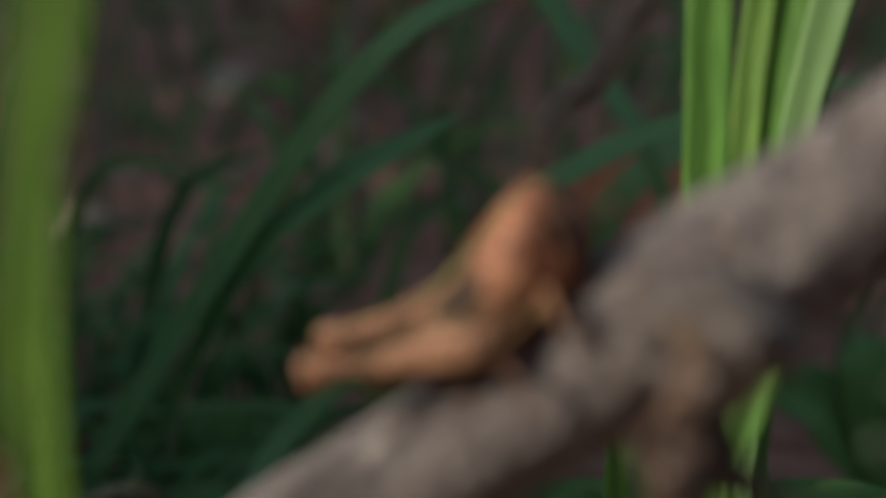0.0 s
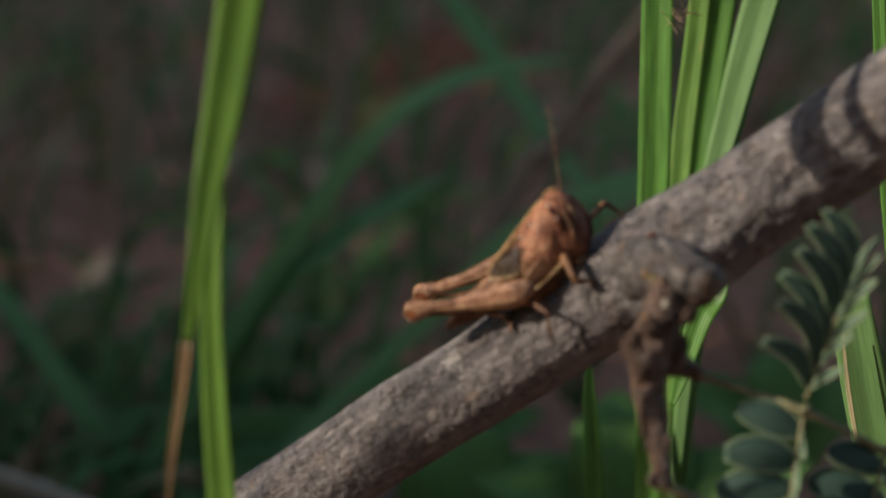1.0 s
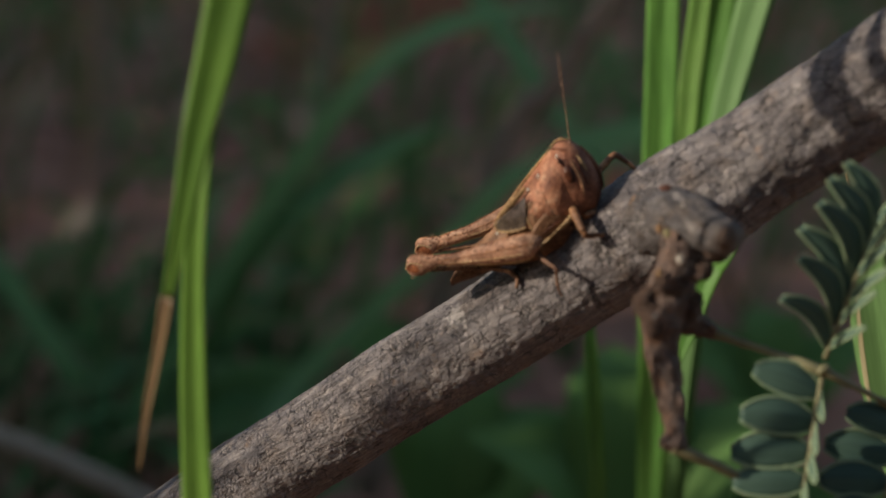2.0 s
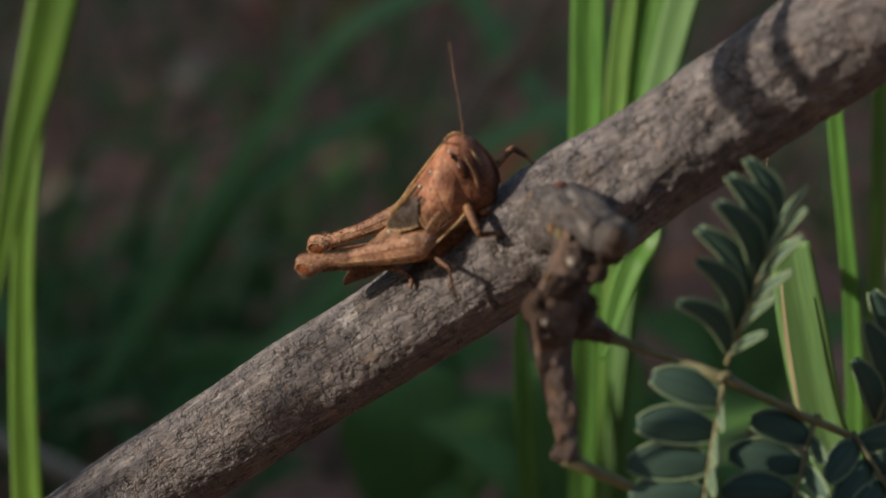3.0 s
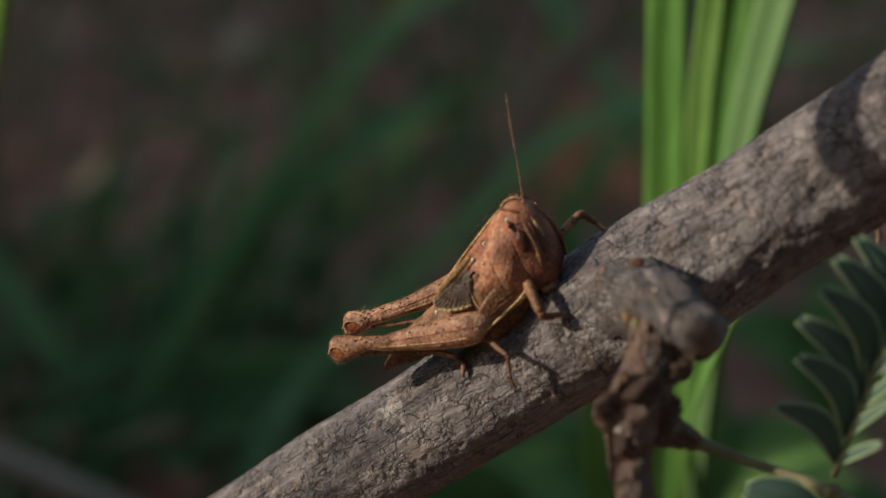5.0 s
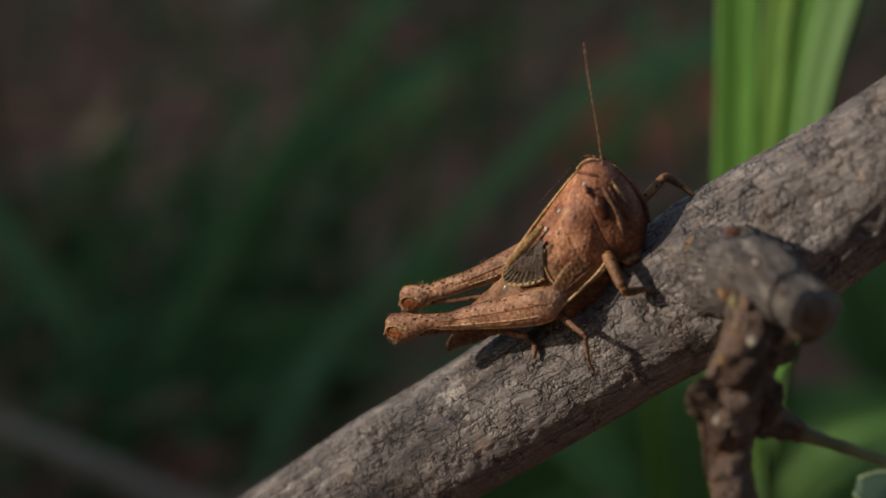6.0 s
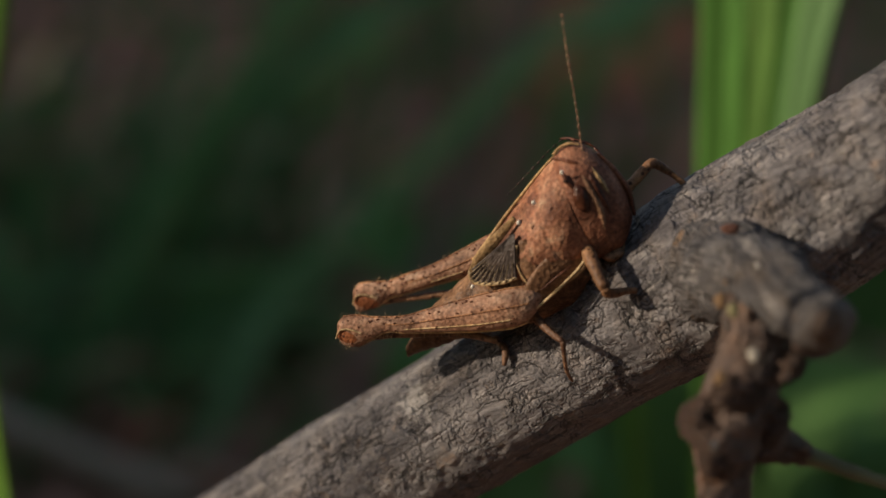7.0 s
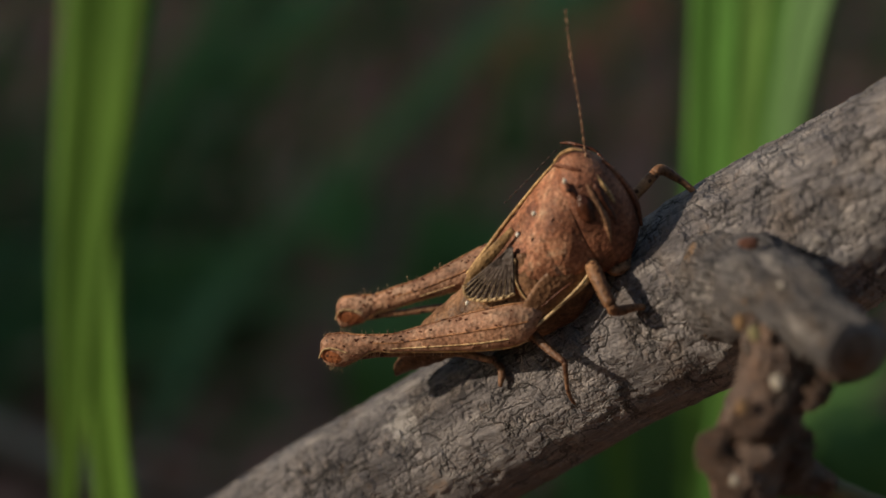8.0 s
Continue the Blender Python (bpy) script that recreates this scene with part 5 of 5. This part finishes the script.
def overhanging_tuft():
    """Two leaves arching over from beside, above the picture; their shade falls in bands across the branch."""
    p = np.array((-0.095, 0.264, GROUND))
    ob = thing("arching_grass_tuft", p, "tall green grass tuft with leaves arching over the branch", "grass")
    sun = np.array(SUN)
    across = unit(AXIS - sun * np.dot(AXIS, sun))            # the way in which the bands follow one another
    along = np.cross(across, sun)
    along = along if along[1] < 0 else -along
    tilt = radians(-30)
    across, along = across * math.cos(tilt) - along * math.sin(tilt), along * math.cos(tilt) + across * math.sin(tilt)
    for off, w in ((0.0, 0.0029), (0.0037, 0.0012)):
        q = np.array((0.0278, 0.187, 0.0948)) + sun * 0.065 + across * off
        pts = [p + np.array((off, 0, 0)), (-0.092 + off, 0.264, 0.06), (-0.079 + off, 0.259, 0.125), (-0.050 + off, 0.238, 0.162), tuple(q - along * 0.046),
               tuple(q - along * 0.022), tuple(q), tuple(q + along * 0.009)]
        part("blade", blade(rel(pts, p), [w * .8, w, w * 1.1, w * 1.05, w, w, w, w * .6], 60, tuple(SUN), 0.15), GRASS, ob)


overhanging_tuft()


def shade_stand_behind():
    """Unseen tall grass behind the camera, added to cut sky light from that side."""
    rng = random.Random(41)
    out = []
    for _ in range(1100):
        b = np.array((rng.uniform(-1.0, 1.0), rng.uniform(-0.65, -0.32), GROUND))
        h, w = rng.uniform(0.32, 0.60), rng.uniform(0.008, 0.016)
        lean = np.array((rng.gauss(0, 0.12), rng.gauss(0, 0.05), 0)) * h
        out.append(blade([b, b + lean * .3 + (0, 0, h * .6), b + lean + (0, 0, h)], [w, w, w * .1], 8, (rng.uniform(-.6, .6), 1, .2), 0.3))
    tagged(part("unseen_back_grass", joined("unseen_back_grass", out), GRASS_SHADE), "unseen tall green grass behind the camera, added to cut sky light", "grass", kind="stuff")


shade_stand_behind()


# ---------------------------------------------------------------- what moves
def motions():
    """The shoot in front sways in the wind: seconds, shift across and tilt."""
    rows = [(0.0, -0.0165, -2.5), (0.3, -0.0206, -2.0), (0.5, -0.0222, -1.0), (0.6, -0.0233, -1.2), (1.0, -0.0219, -2.2), (1.2, -0.0223, -1.8), (1.75, -0.0246, 0.0), (2.3, -0.0216, 0.5),
            (2.5, -0.0288, 2.0), (3.0, -0.0253, 1.5), (3.5, -0.0226, 0.0), (4.0, -0.0185, -0.3), (4.2, -0.0213, 0.0), (4.8, -0.0255, -1.0), (5.3, -0.0295, -2.0), (5.5, -0.0283, -2.3),
            (5.9, -0.0275, -2.6), (6.1, -0.0300, -2.8), (6.5, -0.0238, -3.3), (6.6, -0.0256, -3.4), (7.0, -0.0222, -3.7), (7.2, -0.0226, -3.9), (7.5, -0.0161, -4.1), (7.6, -0.0150, -4.2),
            (7.8, -0.0176, -4.4), (8.0, -0.0149, -4.6)]
    walk(shoot, [(t, pose(x, SHOOT[1], SHOOT[2], 0, tilt, 0)) for t, x, tilt in rows])
    # the lens first holds the grass behind, then comes to rest on the insect
    walk(focus_mark, [(t, pose(0.0054, y, 0.083)) for t, y in ((0.0, 0.285), (0.5, 0.243), (0.8, 0.230), (1.2, 0.213), (2.2, 0.205), (3.6, 0.201), (5.0, 0.197), (6.5, 0.194), (8.0, 0.1935))])


motions()
